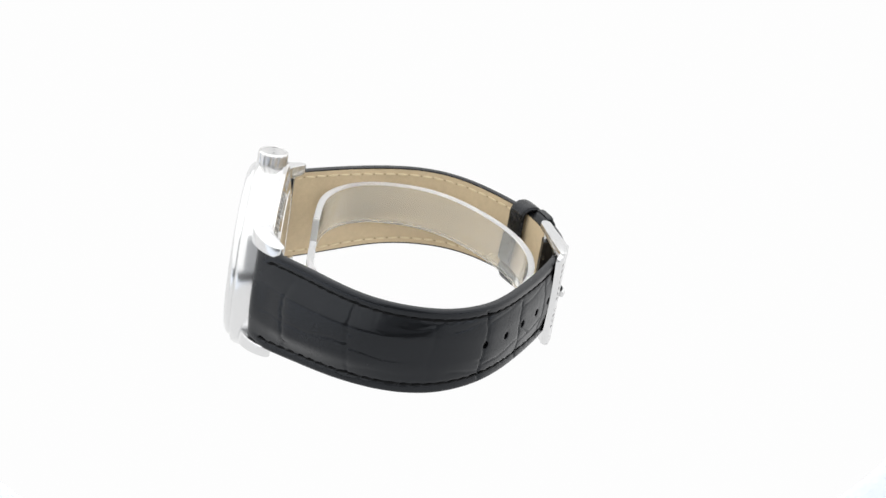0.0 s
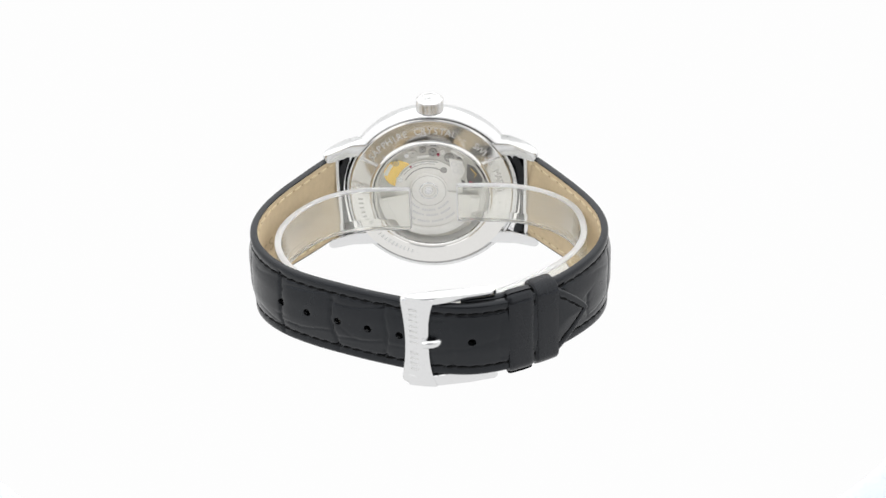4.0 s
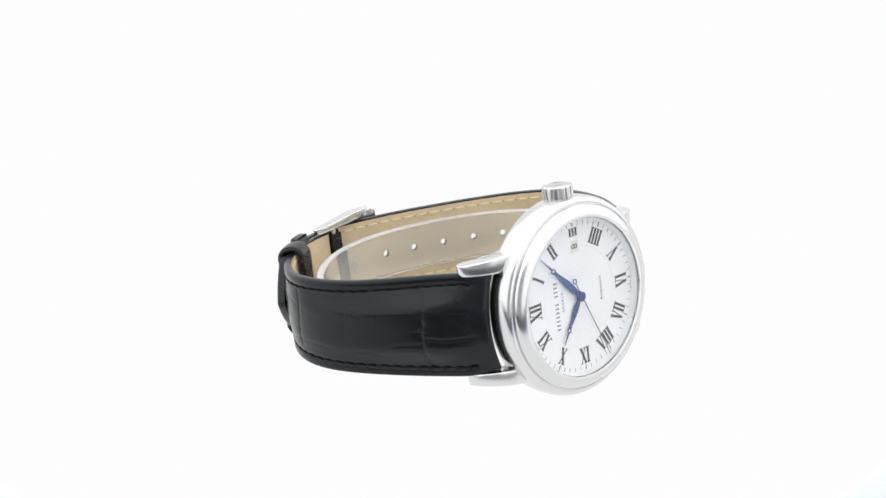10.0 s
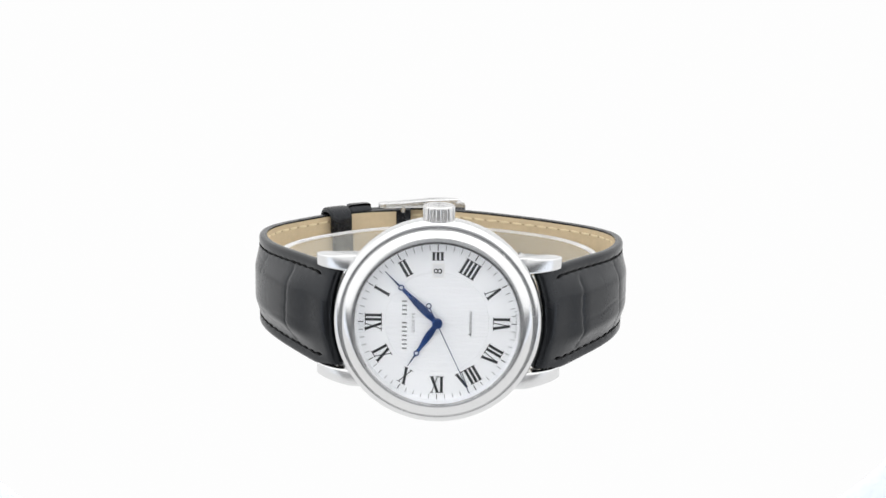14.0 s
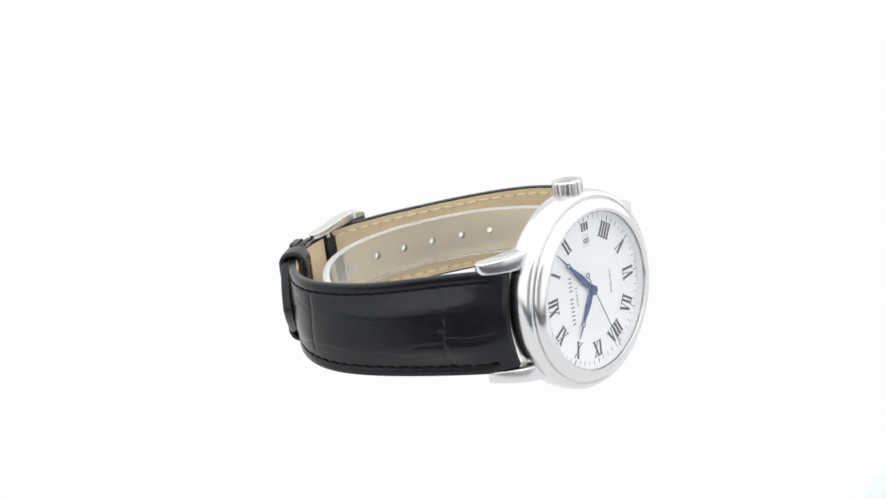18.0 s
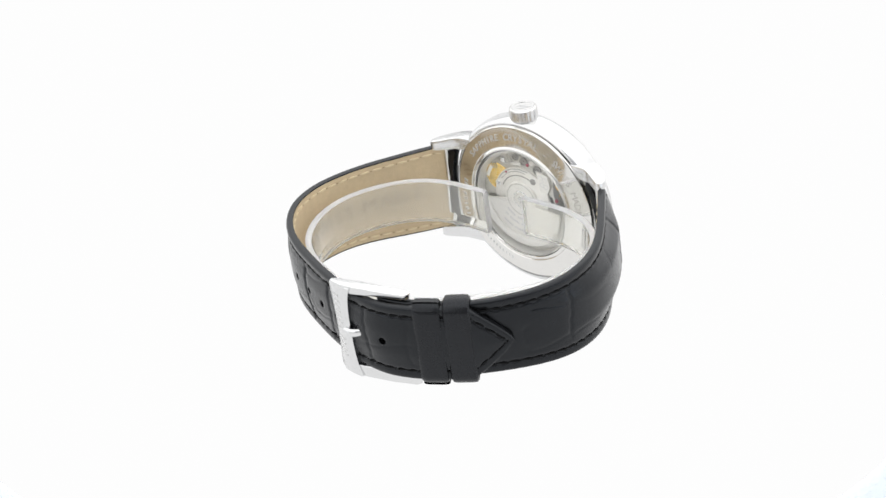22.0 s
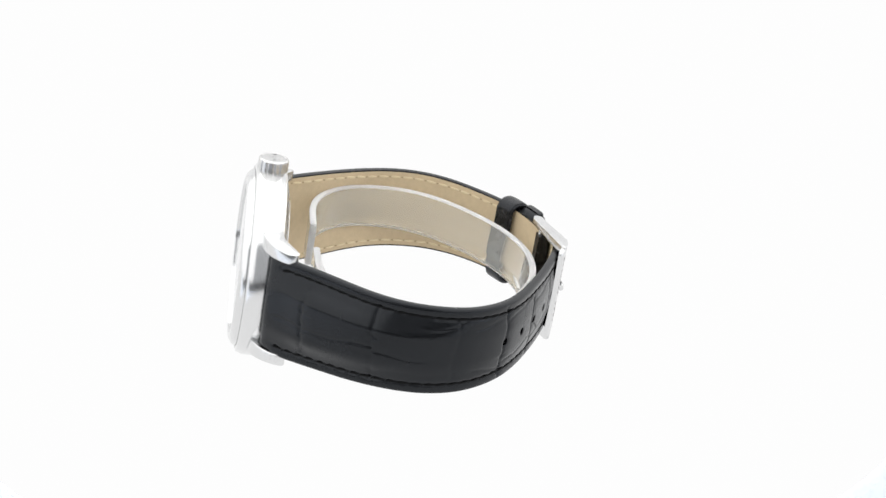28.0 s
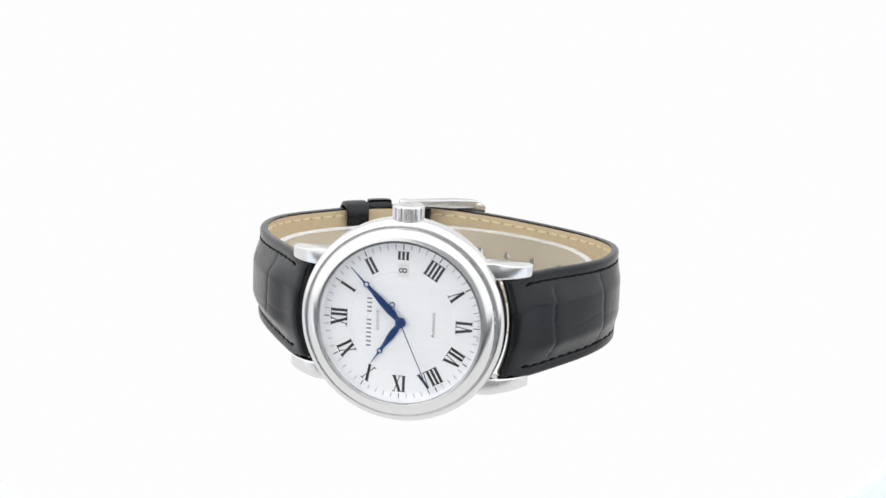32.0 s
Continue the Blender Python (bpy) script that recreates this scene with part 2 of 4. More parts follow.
# ---- the strap ----
LONG = [(18.9, 7.2), (19.0, 5.4), (19.9, 4.2), (21.2, 4.2), (22.6, 5.9), (24.6, 9.0), (28.3, 14.6), (32.2, 20.4), (35.0, 26), (36.5, 31.6), (36.6, 37), (35.3, 42.3), (32.3, 47.2), (28, 51.5),
        (22.6, 55), (16.8, 57.9), (10.4, 60.8), (3.5, 63.4), (-3.0, 65.2), (-10, 65.8), (-16.5, 64.2), (-21.5, 61.8), (-26.4, 58.9), (-30.2, 56.0), (-33.4, 53.0)]
SHORT = [(-18.9, 7.2), (-19.0, 5.4), (-19.9, 4.2), (-21.2, 4.2), (-22.6, 5.9), (-24.6, 9.0), (-28.5, 14.6), (-32.4, 20.4), (-35.5, 26), (-37.4, 31.6), (-37.9, 37), (-37.1, 42), (-35.0, 46.7), (-31.7, 51.3),
         (-27.4, 55.8), (-22.5, 59.3), (-16, 62.2), (-11, 63.4), (-8, 63.6)]
HOLES = [(29.2, 50.7), (23.3, 54.5), (17.0, 57.8), (10.6, 60.6), (4.2, 62.8), (-10.1, 65.7)]


def smoothstep(x):
    x = np.clip(x, 0, 1)
    return x * x * (3 - 2 * x)


def half_width(s, total, tip):
    w = 9.6 + 0.7 * smoothstep((s - 4.5) / 5) - 1.05 * smoothstep((s - 8) / 30) - 0.95 * smoothstep((s - 34) / 30)
    if tip:
        # the pointed end
        back = total - s
        w = np.where(back < 9.0, np.maximum(w * np.clip(back / 9.0, 0, 1) ** 0.8, 0.05), w)
    return w


def creases(s, z, across, along, seed):
    """Depth of the embossed scales. across: (s, from z, to z, depth); along: (from s, to s, z there, z here, depth)."""
    rnd = random.Random(seed)
    depth = np.zeros_like(s)
    for k, z0, z1, deep in across:
        ph, amp, tilt = rnd.uniform(0, 6), rnd.uniform(0.2, 0.5), rnd.uniform(-0.05, 0.05)
        line = k + amp * np.sin(z * 0.5 + ph) + tilt * z + 0.12 * np.sin(z * 2.3 + ph)
        ends = smoothstep((z - z0) / 1.2 + 0.5) * smoothstep((z1 - z) / 1.2 + 0.5)
        depth += 0.72 * deep * ends * (np.exp(-(((s - line) / 0.30) ** 2)) + 0.3 * np.exp(-(((s - line - 0.5) / 0.9) ** 2)))
        # short wrinkles that run off the line
        for _ in range(4):
            zz, ln, sl = rnd.uniform(z0, z1), rnd.uniform(0.8, 2.2), rnd.uniform(-0.5, 0.5)
            off = (z - zz) - sl * (s - k)
            depth += 0.2 * deep * np.exp(-((off / 0.22) ** 2)) * np.exp(-(((s - line) / ln) ** 2))
    for s0, s1, za, zb, deep in along:
        f = np.clip((s - s0) / (s1 - s0), 0, 1)
        line = za + (zb - za) * f + 0.22 * np.sin(s * 0.6 + rnd.uniform(0, 6))
        ends = smoothstep((s - s0) / 1.4 + 0.5) * smoothstep((s1 - s) / 1.4 + 0.5)
        depth += 0.6 * deep * ends * np.exp(-(((z - line) / 0.2) ** 2))
    # faint wrinkles
    for _ in range(22):
        s0, z0, ln, sl = rnd.uniform(6, 100), rnd.uniform(-7, 7), rnd.uniform(0.8, 2.5), rnd.uniform(-0.7, 0.7)
        off = (s - s0) - sl * (z - z0)
        depth += 0.025 * np.exp(-((off / 0.22) ** 2)) * np.exp(-(((z - z0) / ln) ** 2))
    return depth


def end_bend(s, u):
    """The end curves round the case: hollow in the middle, reaching forward along the lugs."""
    return (0.8 - 2.0 * u**2) * (1 - smoothstep((s - 3) / 8))


def strap_leather(line, s, out, tip, pad, thick, across, along, seed, holes=()):
    """The black upper of a strap half: a domed, embossed face, rounded edges and a flat back, with its holes."""
    _, n = normals(line, out)
    total = s[-1]
    w = half_width(s, total, tip)
    u = np.r_[np.linspace(-1, -0.955, 4), np.linspace(-0.93, 0.93, 58), np.linspace(0.955, 1, 4)]
    S, U = np.meshgrid(s, u, indexing="ij")
    Z = U * w[:, None]
    rim = w[:, None] - np.abs(Z)
    # rounded edge, a flat margin for the seam, then the padded middle
    edge = 0.65 * (1 - np.sqrt(np.clip(1 - (1 - np.clip(rim / 0.65, 0, 1)) ** 2, 0, 1)))
    dome = pad(S) * smoothstep((rim - 1.8) / 4.8)
    seam = (0.2 + 0.06 * np.sin(S * 2.51)) * np.exp(-(((rim - 2.05) / 0.42) ** 2))
    face = smoothstep((rim - 0.5) / 0.8)
    fade = smoothstep((S - 5.5) / 3)
    off = dome - edge - fade * (creases(S, Z, across, along, seed) * face + seam)
    top = np.stack([line[:, None, 0] + n[:, None, 0] * off, line[:, None, 1] + n[:, None, 1] * off, Z + lean(line[:, 1])[:, None]], -1)
    low = np.full_like(off, -1.0) * thick(S)
    back = np.stack([line[:, None, 0] + n[:, None, 0] * low, line[:, None, 1] + n[:, None, 1] * low, Z * 0.985 + lean(line[:, 1])[:, None]], -1)
    bend = end_bend(S, U) * np.sign(line[0, 0])
    top[..., 0] += bend
    back[..., 0] += bend
    rows, cols = off.shape
    bm = bmesh.new()
    hit = np.zeros((rows, cols), bool)
    for hx, hy in holes:
        i0 = int(np.argmin(np.hypot(line[:, 0] - hx, line[:, 1] - hy)))
        a, b = S - s[i0], Z - 0.0
        r = np.hypot(a, b) + 1e-9
        inner = r < 0.62
        ring = (r >= 0.62) & (r < 1.12)
        hit |= inner
        # the ring of points round the hole moves onto its edge
        for sheet_pts in (top, back):
            for i, j in zip(*np.where(ring)):
                k = 0.82 / r[i, j]
                ds, dz = a[i, j] * k, b[i, j] * k
                f = (s[i0] + ds) / total * (rows - 1)
                p = np.array([np.interp(f, range(rows), line[:, 0]), np.interp(f, range(rows), line[:, 1])])
                nn = n[i]
                o = off[i, j] if sheet_pts is top else low[i, j]
                sheet_pts[i, j] = (p[0] + nn[0] * (o - 0.06), p[1] + nn[1] * (o - 0.06), dz + lean(line[i, 1]))
    tv = {}
    bv = {}
    for i in range(rows):
        for j in range(cols):
            if not hit[i, j]:
                tv[i, j] = bm.verts.new(top[i, j])
                bv[i, j] = bm.verts.new(back[i, j])
    def quad(store, ids, flip):
        keep = [store[k] for k in ids if k in store]
        if len(keep) == 4:
            f = bm.faces.new(keep[::-1] if flip else keep)
            f.smooth = True
    for i in range(rows - 1):
        for j in range(cols - 1):
            ids = ((i, j), (i + 1, j), (i + 1, j + 1), (i, j + 1))
            quad(tv, ids, out < 0)
            quad(bv, ids, out > 0)
    # edges and the walls of the holes: join the open borders of both faces
    pairs = {tv[k]: bv[k] for k in tv}
    for e in [e for e in bm.edges if len(e.link_faces) == 1]:
        a, b = e.verts
        if a in pairs and b in pairs:
            try:
                bm.faces.new((a, b, pairs[b], pairs[a]))
            except ValueError:
                pass
    bmesh.ops.recalc_face_normals(bm, faces=bm.faces)
    return bm


def strap_lining(line, s, out, tip, lo, hi, s0, s1, holes=(), inset=0.25):
    """The tan lining: a thin sheet under the leather."""
    _, n = normals(line, out)
    w = half_width(s, s[-1], tip) - inset
    keep = np.where((s >= s0) & (s <= s1))[0]
    cols = 34
    bm = bmesh.new()
    u = np.linspace(-1, 1, cols)
    verts = {}
    spots = [s[int(np.argmin(np.hypot(line[:, 0] - hx, line[:, 1] - hy)))] for hx, hy in holes]
    for i in keep:
        for j in range(cols):
            z, sv = u[j] * w[i], s[i]
            p = line[i].copy()
            p[0] += float(end_bend(sv, u[j])) * np.sign(line[0, 0])
            gone = False
            for h in spots:
                r = math.hypot(sv - h, z)
                if r < 0.6:
                    gone = True
                elif r < 1.1:
                    k = 0.78 / r
                    dv = (sv - h) * k
                    z = z * k
                    p = np.array([np.interp(h + dv, s, line[:, 0]), np.interp(h + dv, s, line[:, 1])])
            if gone:
                continue
            for face, o in ((0, hi(sv)), (1, lo(sv))):
                verts[face, i, j] = bm.verts.new((p[0] - n[i, 0] * o, p[1] - n[i, 1] * o, z + lean(line[i, 1])))
    for i in keep[:-1]:
        for j in range(cols - 1):
            for face in (0, 1):
                q = [verts.get((face, *k)) for k in ((i, j), (i + 1, j), (i + 1, j + 1), (i, j + 1))]
                if all(q):
                    bm.faces.new(q if face else q[::-1])
    other = {verts[0, i, j]: verts[1, i, j] for (f, i, j) in verts if f == 0}
    for e in [e for e in bm.edges if len(e.link_faces) == 1]:
        a, b = e.verts
        if a in other and b in other:
            bm.faces.new((a, b, other[b], other[a]))
    bmesh.ops.recalc_face_normals(bm, faces=bm.faces)
    return bm


def stitch_mesh(length, radius, mat):
    bm = bmesh.new()
    prof = [(0.35, -0.5), (0.8, -0.38), (1.0, 0.0), (0.8, 0.38), (0.35, 0.5)]
    rings = [[bm.verts.new((h * length, 0.75 * k * radius * math.cos(a), k * radius * math.sin(a))) for a in np.arange(6) * math.pi / 3] for k, h in prof]
    for a, b in zip(rings, rings[1:]):
        for i in range(6):
            bm.faces.new((a[i], a[(i + 1) % 6], b[(i + 1) % 6], b[i]))
    for r in (rings[0], rings[-1]):
        bm.faces.new(r)
    bmesh.ops.recalc_face_normals(bm, faces=bm.faces)
    return shared(bm, mat, 60)


def build_strap(watch):
    black, tan = stitch_mesh(2.15, 0.2, THREAD), stitch_mesh(2.1, 0.27, TAN_THREAD)

    def seams(parent, line, s, out, tip, s0, s1, o, mesh, margin, pitch):
        d, n = normals(line, out)
        w = half_width(s, s[-1], tip)
        rnd = random.Random(int(s1 * 10))
        pricks = []
        # the dark thread lies slantwise between its holes
        lay, size, turn = (0.0, (0.26, 0.2), 0.0) if mesh is tan else (0.12, (0.17, 0.40), 0.6)
        sv = s0
        while sv < s1:
            i = int(np.argmin(abs(s - sv)))
            # shorter steps where the edge runs slantwise to the point
            sv += pitch / math.hypot(1.0, (w[min(i + 3, len(w) - 1)] - w[max(i - 3, 0)]) / 1.8)
            for side in (-1, 1):
                z = side * (w[i] - margin)
                if abs(w[i] - margin) < 0.6:
                    continue
                off = o(s[i])
                k = min(i + 3, len(w) - 1)
                slope = side * (w[k] - w[max(i - 3, 0)]) / max(s[k] - s[max(i - 3, 0)], 0.1)
                m = frame_at((d[i, 0], d[i, 1], slope + lay + rnd.uniform(-0.08, 0.08)), (n[i, 0], n[i, 1], 0),
                             (line[i, 0] + n[i, 0] * off, line[i, 1] + n[i, 1] * off, z + lean(line[i, 1])))
                place("stitch", mesh, parent, "", m)
                pricks.append((line[i] + d[i] * pitch / 2 + n[i] * (off + 0.02), n[i], z + slope * pitch / 2 + lean(line[i, 1])))
        if pricks:
            bm = bmesh.new()
            for q, v, z in pricks:
                e = (-v[1], v[0])
                oval = [(size[0] * math.cos(t) + turn * size[1] * math.sin(t), size[1] * math.sin(t)) for t in np.arange(6) * math.pi / 3]
                ring = [[bm.verts.new((q[0] - v[0] * h + e[0] * a, q[1] - v[1] * h + e[1] * a, z + b)) for a, b in oval] for h in (0.0, 0.06)]
                for f in (ring[0], ring[1]):
                    bm.faces.new(f)
                for k in range(6):
                    bm.faces.new((ring[0][k], ring[0][(k + 1) % 6], ring[1][(k + 1) % 6], ring[1][k]))
            bmesh.ops.recalc_face_normals(bm, faces=bm.faces)
            part("needle_holes", bm, PRICK if mesh is tan else THREAD, parent, "row of dark needle holes", 0)

    # the long half, with the holes and the pointed end
    line, s = spline(LONG)
    total = s[-1]

    def pad(v):
        return 2.2 * smoothstep((v - 1.5) / 15) * (1 - 0.80 * smoothstep((v - 15) / 34))

    def thick(v):
        return 1.62 - 0.1 * smoothstep((v - 20) / 30)

    across = [(14, -7, 7, 0.26), (29, -8, 8, 0.24), (45, -6, 7, 0.16), (57.5, -8, 8, 0.42), (70.6, -8, 5.5, 0.40), (82.5, -7, 7, 0.34), (96, -7, 6, 0.22), (106, -5, 5, 0.15)]
    along = [(7, 14, -1.2, -1.6, 0.16), (14.5, 29, -1.8, -0.4, 0.20), (29.5, 42, -1.4, -2.0, 0.16), (30, 36, 4.4, 3.6, 0.10), (30, 45, -5.3, -4.8, 0.10), (36, 45, 4.6, 5.2, 0.12), (49, 57, 4.6, 5.2, 0.18), (49, 57, -4.6, -5.2, 0.2),
             (58, 69, 4.3, 6.2, 0.26), (58, 70, -4.6, -2.8, 0.28), (71, 82, 3.8, 5.6, 0.22), (71, 82, -4.2, -2.2, 0.28), (72, 76, -1.2, -3.4, 0.2), (83, 95, -3.0, -2.6, 0.2), (93, 107, -2.3, 0.0, 0.18), (83, 95, 4.4, 5.0, 0.15)]
    long = part("long_strap", strap_leather(line, s, 1, True, pad, thick, across, along, 5, HOLES), LEATHER, watch,
                "long half of the black crocodile-embossed leather strap", 50)
    part("lining", strap_lining(line, s, 1, True, lambda v: float(thick(v)) - 0.1, lambda v: float(thick(v)) + 0.06, 6.5, total - 2.5, HOLES, 0.45), LINING, long, "tan leather lining", 50)
    seams(long, line, s, 1, True, 8.5, total - 2.0, lambda v: -0.12, black, 2.05, 2.5)
    seams(long, line, s, 1, True, 8.1, total - 12, lambda v: -float(thick(v)) - 0.1, tan, 1.6, 2.95)
    # black tubes added inside the punched holes, for the shade in them
    wall = shared(lathe([(0.84, -0.35), (0.84, -1.35), (0.66, -1.35), (0.66, -0.35)], 20, close=True), THREAD, 40)
    d, n = normals(line, 1)
    for hx, hy in HOLES:
        i = int(np.argmin(np.hypot(line[:, 0] - hx, line[:, 1] - hy)))
        place("hole_shade", wall, long, "", frame_at((d[i, 0], d[i, 1], 0), (n[i, 0], n[i, 1], 0), (line[i, 0], line[i, 1], lean(line[i, 1]))))
    # stamped words on the lining
    glyphs = letters("SWISMADE", 4.1, 0.06, LINING_MARK)
    wide = {"S": 3.3, "W": 4.7, "I": 1.7, " ": 2.0, "M": 4.6, "A": 3.8, "D": 4.0, "E": 3.3}
    sv = 46.6
    for me in glyphs.values():
        me.transform(Matrix.Diagonal((1.25, 1, 1, 1)))
    for ch in "SWISS MADE":
        mid = sv - wide[ch] / 2
        sv -= wide[ch]
        if ch == " ":
            continue
        i = int(np.argmin(abs(s - mid)))
        off = -float(thick(mid)) - 0.27
        place("stamped_letter", glyphs[ch], long, "", frame_at((-d[i, 0], -d[i, 1], 0), (0, 0, 1),
              (line[i, 0] + n[i, 0] * off, line[i, 1] + n[i, 1] * off, 0.3)))

    # the short half, which carries the buckle and the keepers
    line, s = spline(SHORT)
    end = s[-1]

    def pad2(v):
        return 2.4 * smoothstep((v - 1.5) / 15) * (1 - 0.86 * smoothstep((v - 15) / 34))

    def thick2(v):
        return 1.62 - 0.1 * smoothstep((v - 20) / 30)

    across = [(17, -8, 8, 0.30), (29, 3.0, 7, 0.10), (45.6, -5, 6, 0.26), (55.5, -5, 1, 0.24), (63, -7, 7, 0.2)]
    along = [(6, 16.5, -2.2, -1.9, 0.20), (17.5, 30, -2.6, -4.2, 0.16), (18.5, 32, -5.3, -4.5, 0.2), (27, 35, 4.4, 5.7, 0.16), (37, 45, -4.0, -4.1, 0.2), (33, 44, 1.0, 2.2, 0.10), (46, 55, -4.0, -4.8, 0.22), (46, 54, 3.4, 4.6, 0.15), (9, 15, 3.4, 3.8, 0.10)]
    short = part("short_strap", strap_leather(line, s, -1, False, pad2, thick2, across, along, 11), LEATHER, watch,
                 "short half of the black crocodile-embossed leather strap", 50)
    part("lining", strap_lining(line, s, -1, False, lambda v: float(thick2(v)) - 0.1, lambda v: float(thick2(v)) + 0.06, 6.5, end - 3.2, (), 0.45), LINING, short, "tan leather lining", 50)
    part("folded_end", strap_lining(line, s, -1, False, lambda v: float(thick2(v)) - 0.1, lambda v: float(thick2(v)) + 0.75, end - 3.3, end, inset=0.6), SMOOTH_LEATHER, short, "black end folded round the buckle bar", 50)
    seams(short, line, s, -1, False, 8.5, end - 15, lambda v: -0.12, black, 2.05, 2.5)
    seams(short, line, s, -1, False, 8.1, end - 16, lambda v: -float(thick2(v)) - 0.1, tan, 1.6, 2.95)

    # keepers: closed leather bands round both layers
    def keeper(x0, x1, inner, label):
        a, sa = spline(LONG)
        dd, nn = normals(a, 1)
        mid = 0.5 * (x0 + x1)
        back = np.where(a[:, 1] > 50)[0]
        i = back[int(np.argmin(abs(a[back, 0] - mid)))]
        half = 0.5 * (x1 - x0) / abs(dd[i, 0])
        out_, in_ = -0.35, inner
        w = half_width(sa, sa[-1], False)[i] + 0.35
        # a rounded rectangle, swept: section corners in (depth, z)
        def ring(extra):
            pts = []
            r = 1.5 + 1.1 * (extra > 0)
            hi, lo, ww = out_ + extra, -in_ - extra, w + extra
            for cx, cz, a0 in ((hi - r, ww - r, 0), (lo + r, ww - r, 90), (lo + r, -ww + r, 180), (hi - r, -ww + r, 270)):
                for t in range(0, 91, 15):
                    pts.append((cx + r * math.cos(radians(a0 + t)), cz + r * math.sin(radians(a0 + t))))
            return pts
        inner_ring, outer_ring = ring(0.0), ring(0.95)
        bm = bmesh.new()
        loops = []
        for along, ratio in ((-half, 0.45), (-half + 0.1, 0.72), (-half + 0.35, 0.90), (-half + 0.8, 0.98), (-half + 1.5, 1.0), (half - 1.5, 1.0), (half - 0.8, 0.98), (half - 0.35, 0.90), (half - 0.1, 0.72), (half, 0.45)):
            o_loop, i_loop = [], []
            j = int(np.clip(np.argmin(abs(sa - (sa[i] + along))), 0, len(sa) - 1))
            base, nv = a[j], nn[j]
            for (do, zo), (di, zi) in zip(outer_ring, inner_ring):
                dep, z = di + (do - di) * ratio, zi + (zo - zi) * ratio
                for store, dv, zv in ((o_loop, dep, z), (i_loop, di, zi)):
                    store.append(bm.verts.new((base[0] + nv[0] * dv, base[1] + nv[1] * dv, zv + lean(base[1]))))
            loops.append((o_loop, i_loop))
        m = len(inner_ring)
        for (o1, i1), (o2, i2) in zip(loops, loops[1:]):
            for k in range(m):
                l = (k + 1) % m
                bm.faces.new((o1[k], o1[l], o2[l], o2[k]))
                bm.faces.new((i1[k], i2[k], i2[l], i1[l]))
        for o1, i1 in (loops[0], loops[-1]):
            for k in range(m):
                l = (k + 1) % m
                bm.faces.new((o1[k], o1[l], i1[l], i1[k]))
        bmesh.ops.recalc_face_normals(bm, faces=bm.faces)
        part("keeper", bm, SMOOTH_LEATHER, watch, label, 40)

    keeper(-22.2, -17.4, 2.2, "fixed black leather keeper loop")
    keeper(-27.2, -22.7, 4.25, "sliding black leather keeper loop")


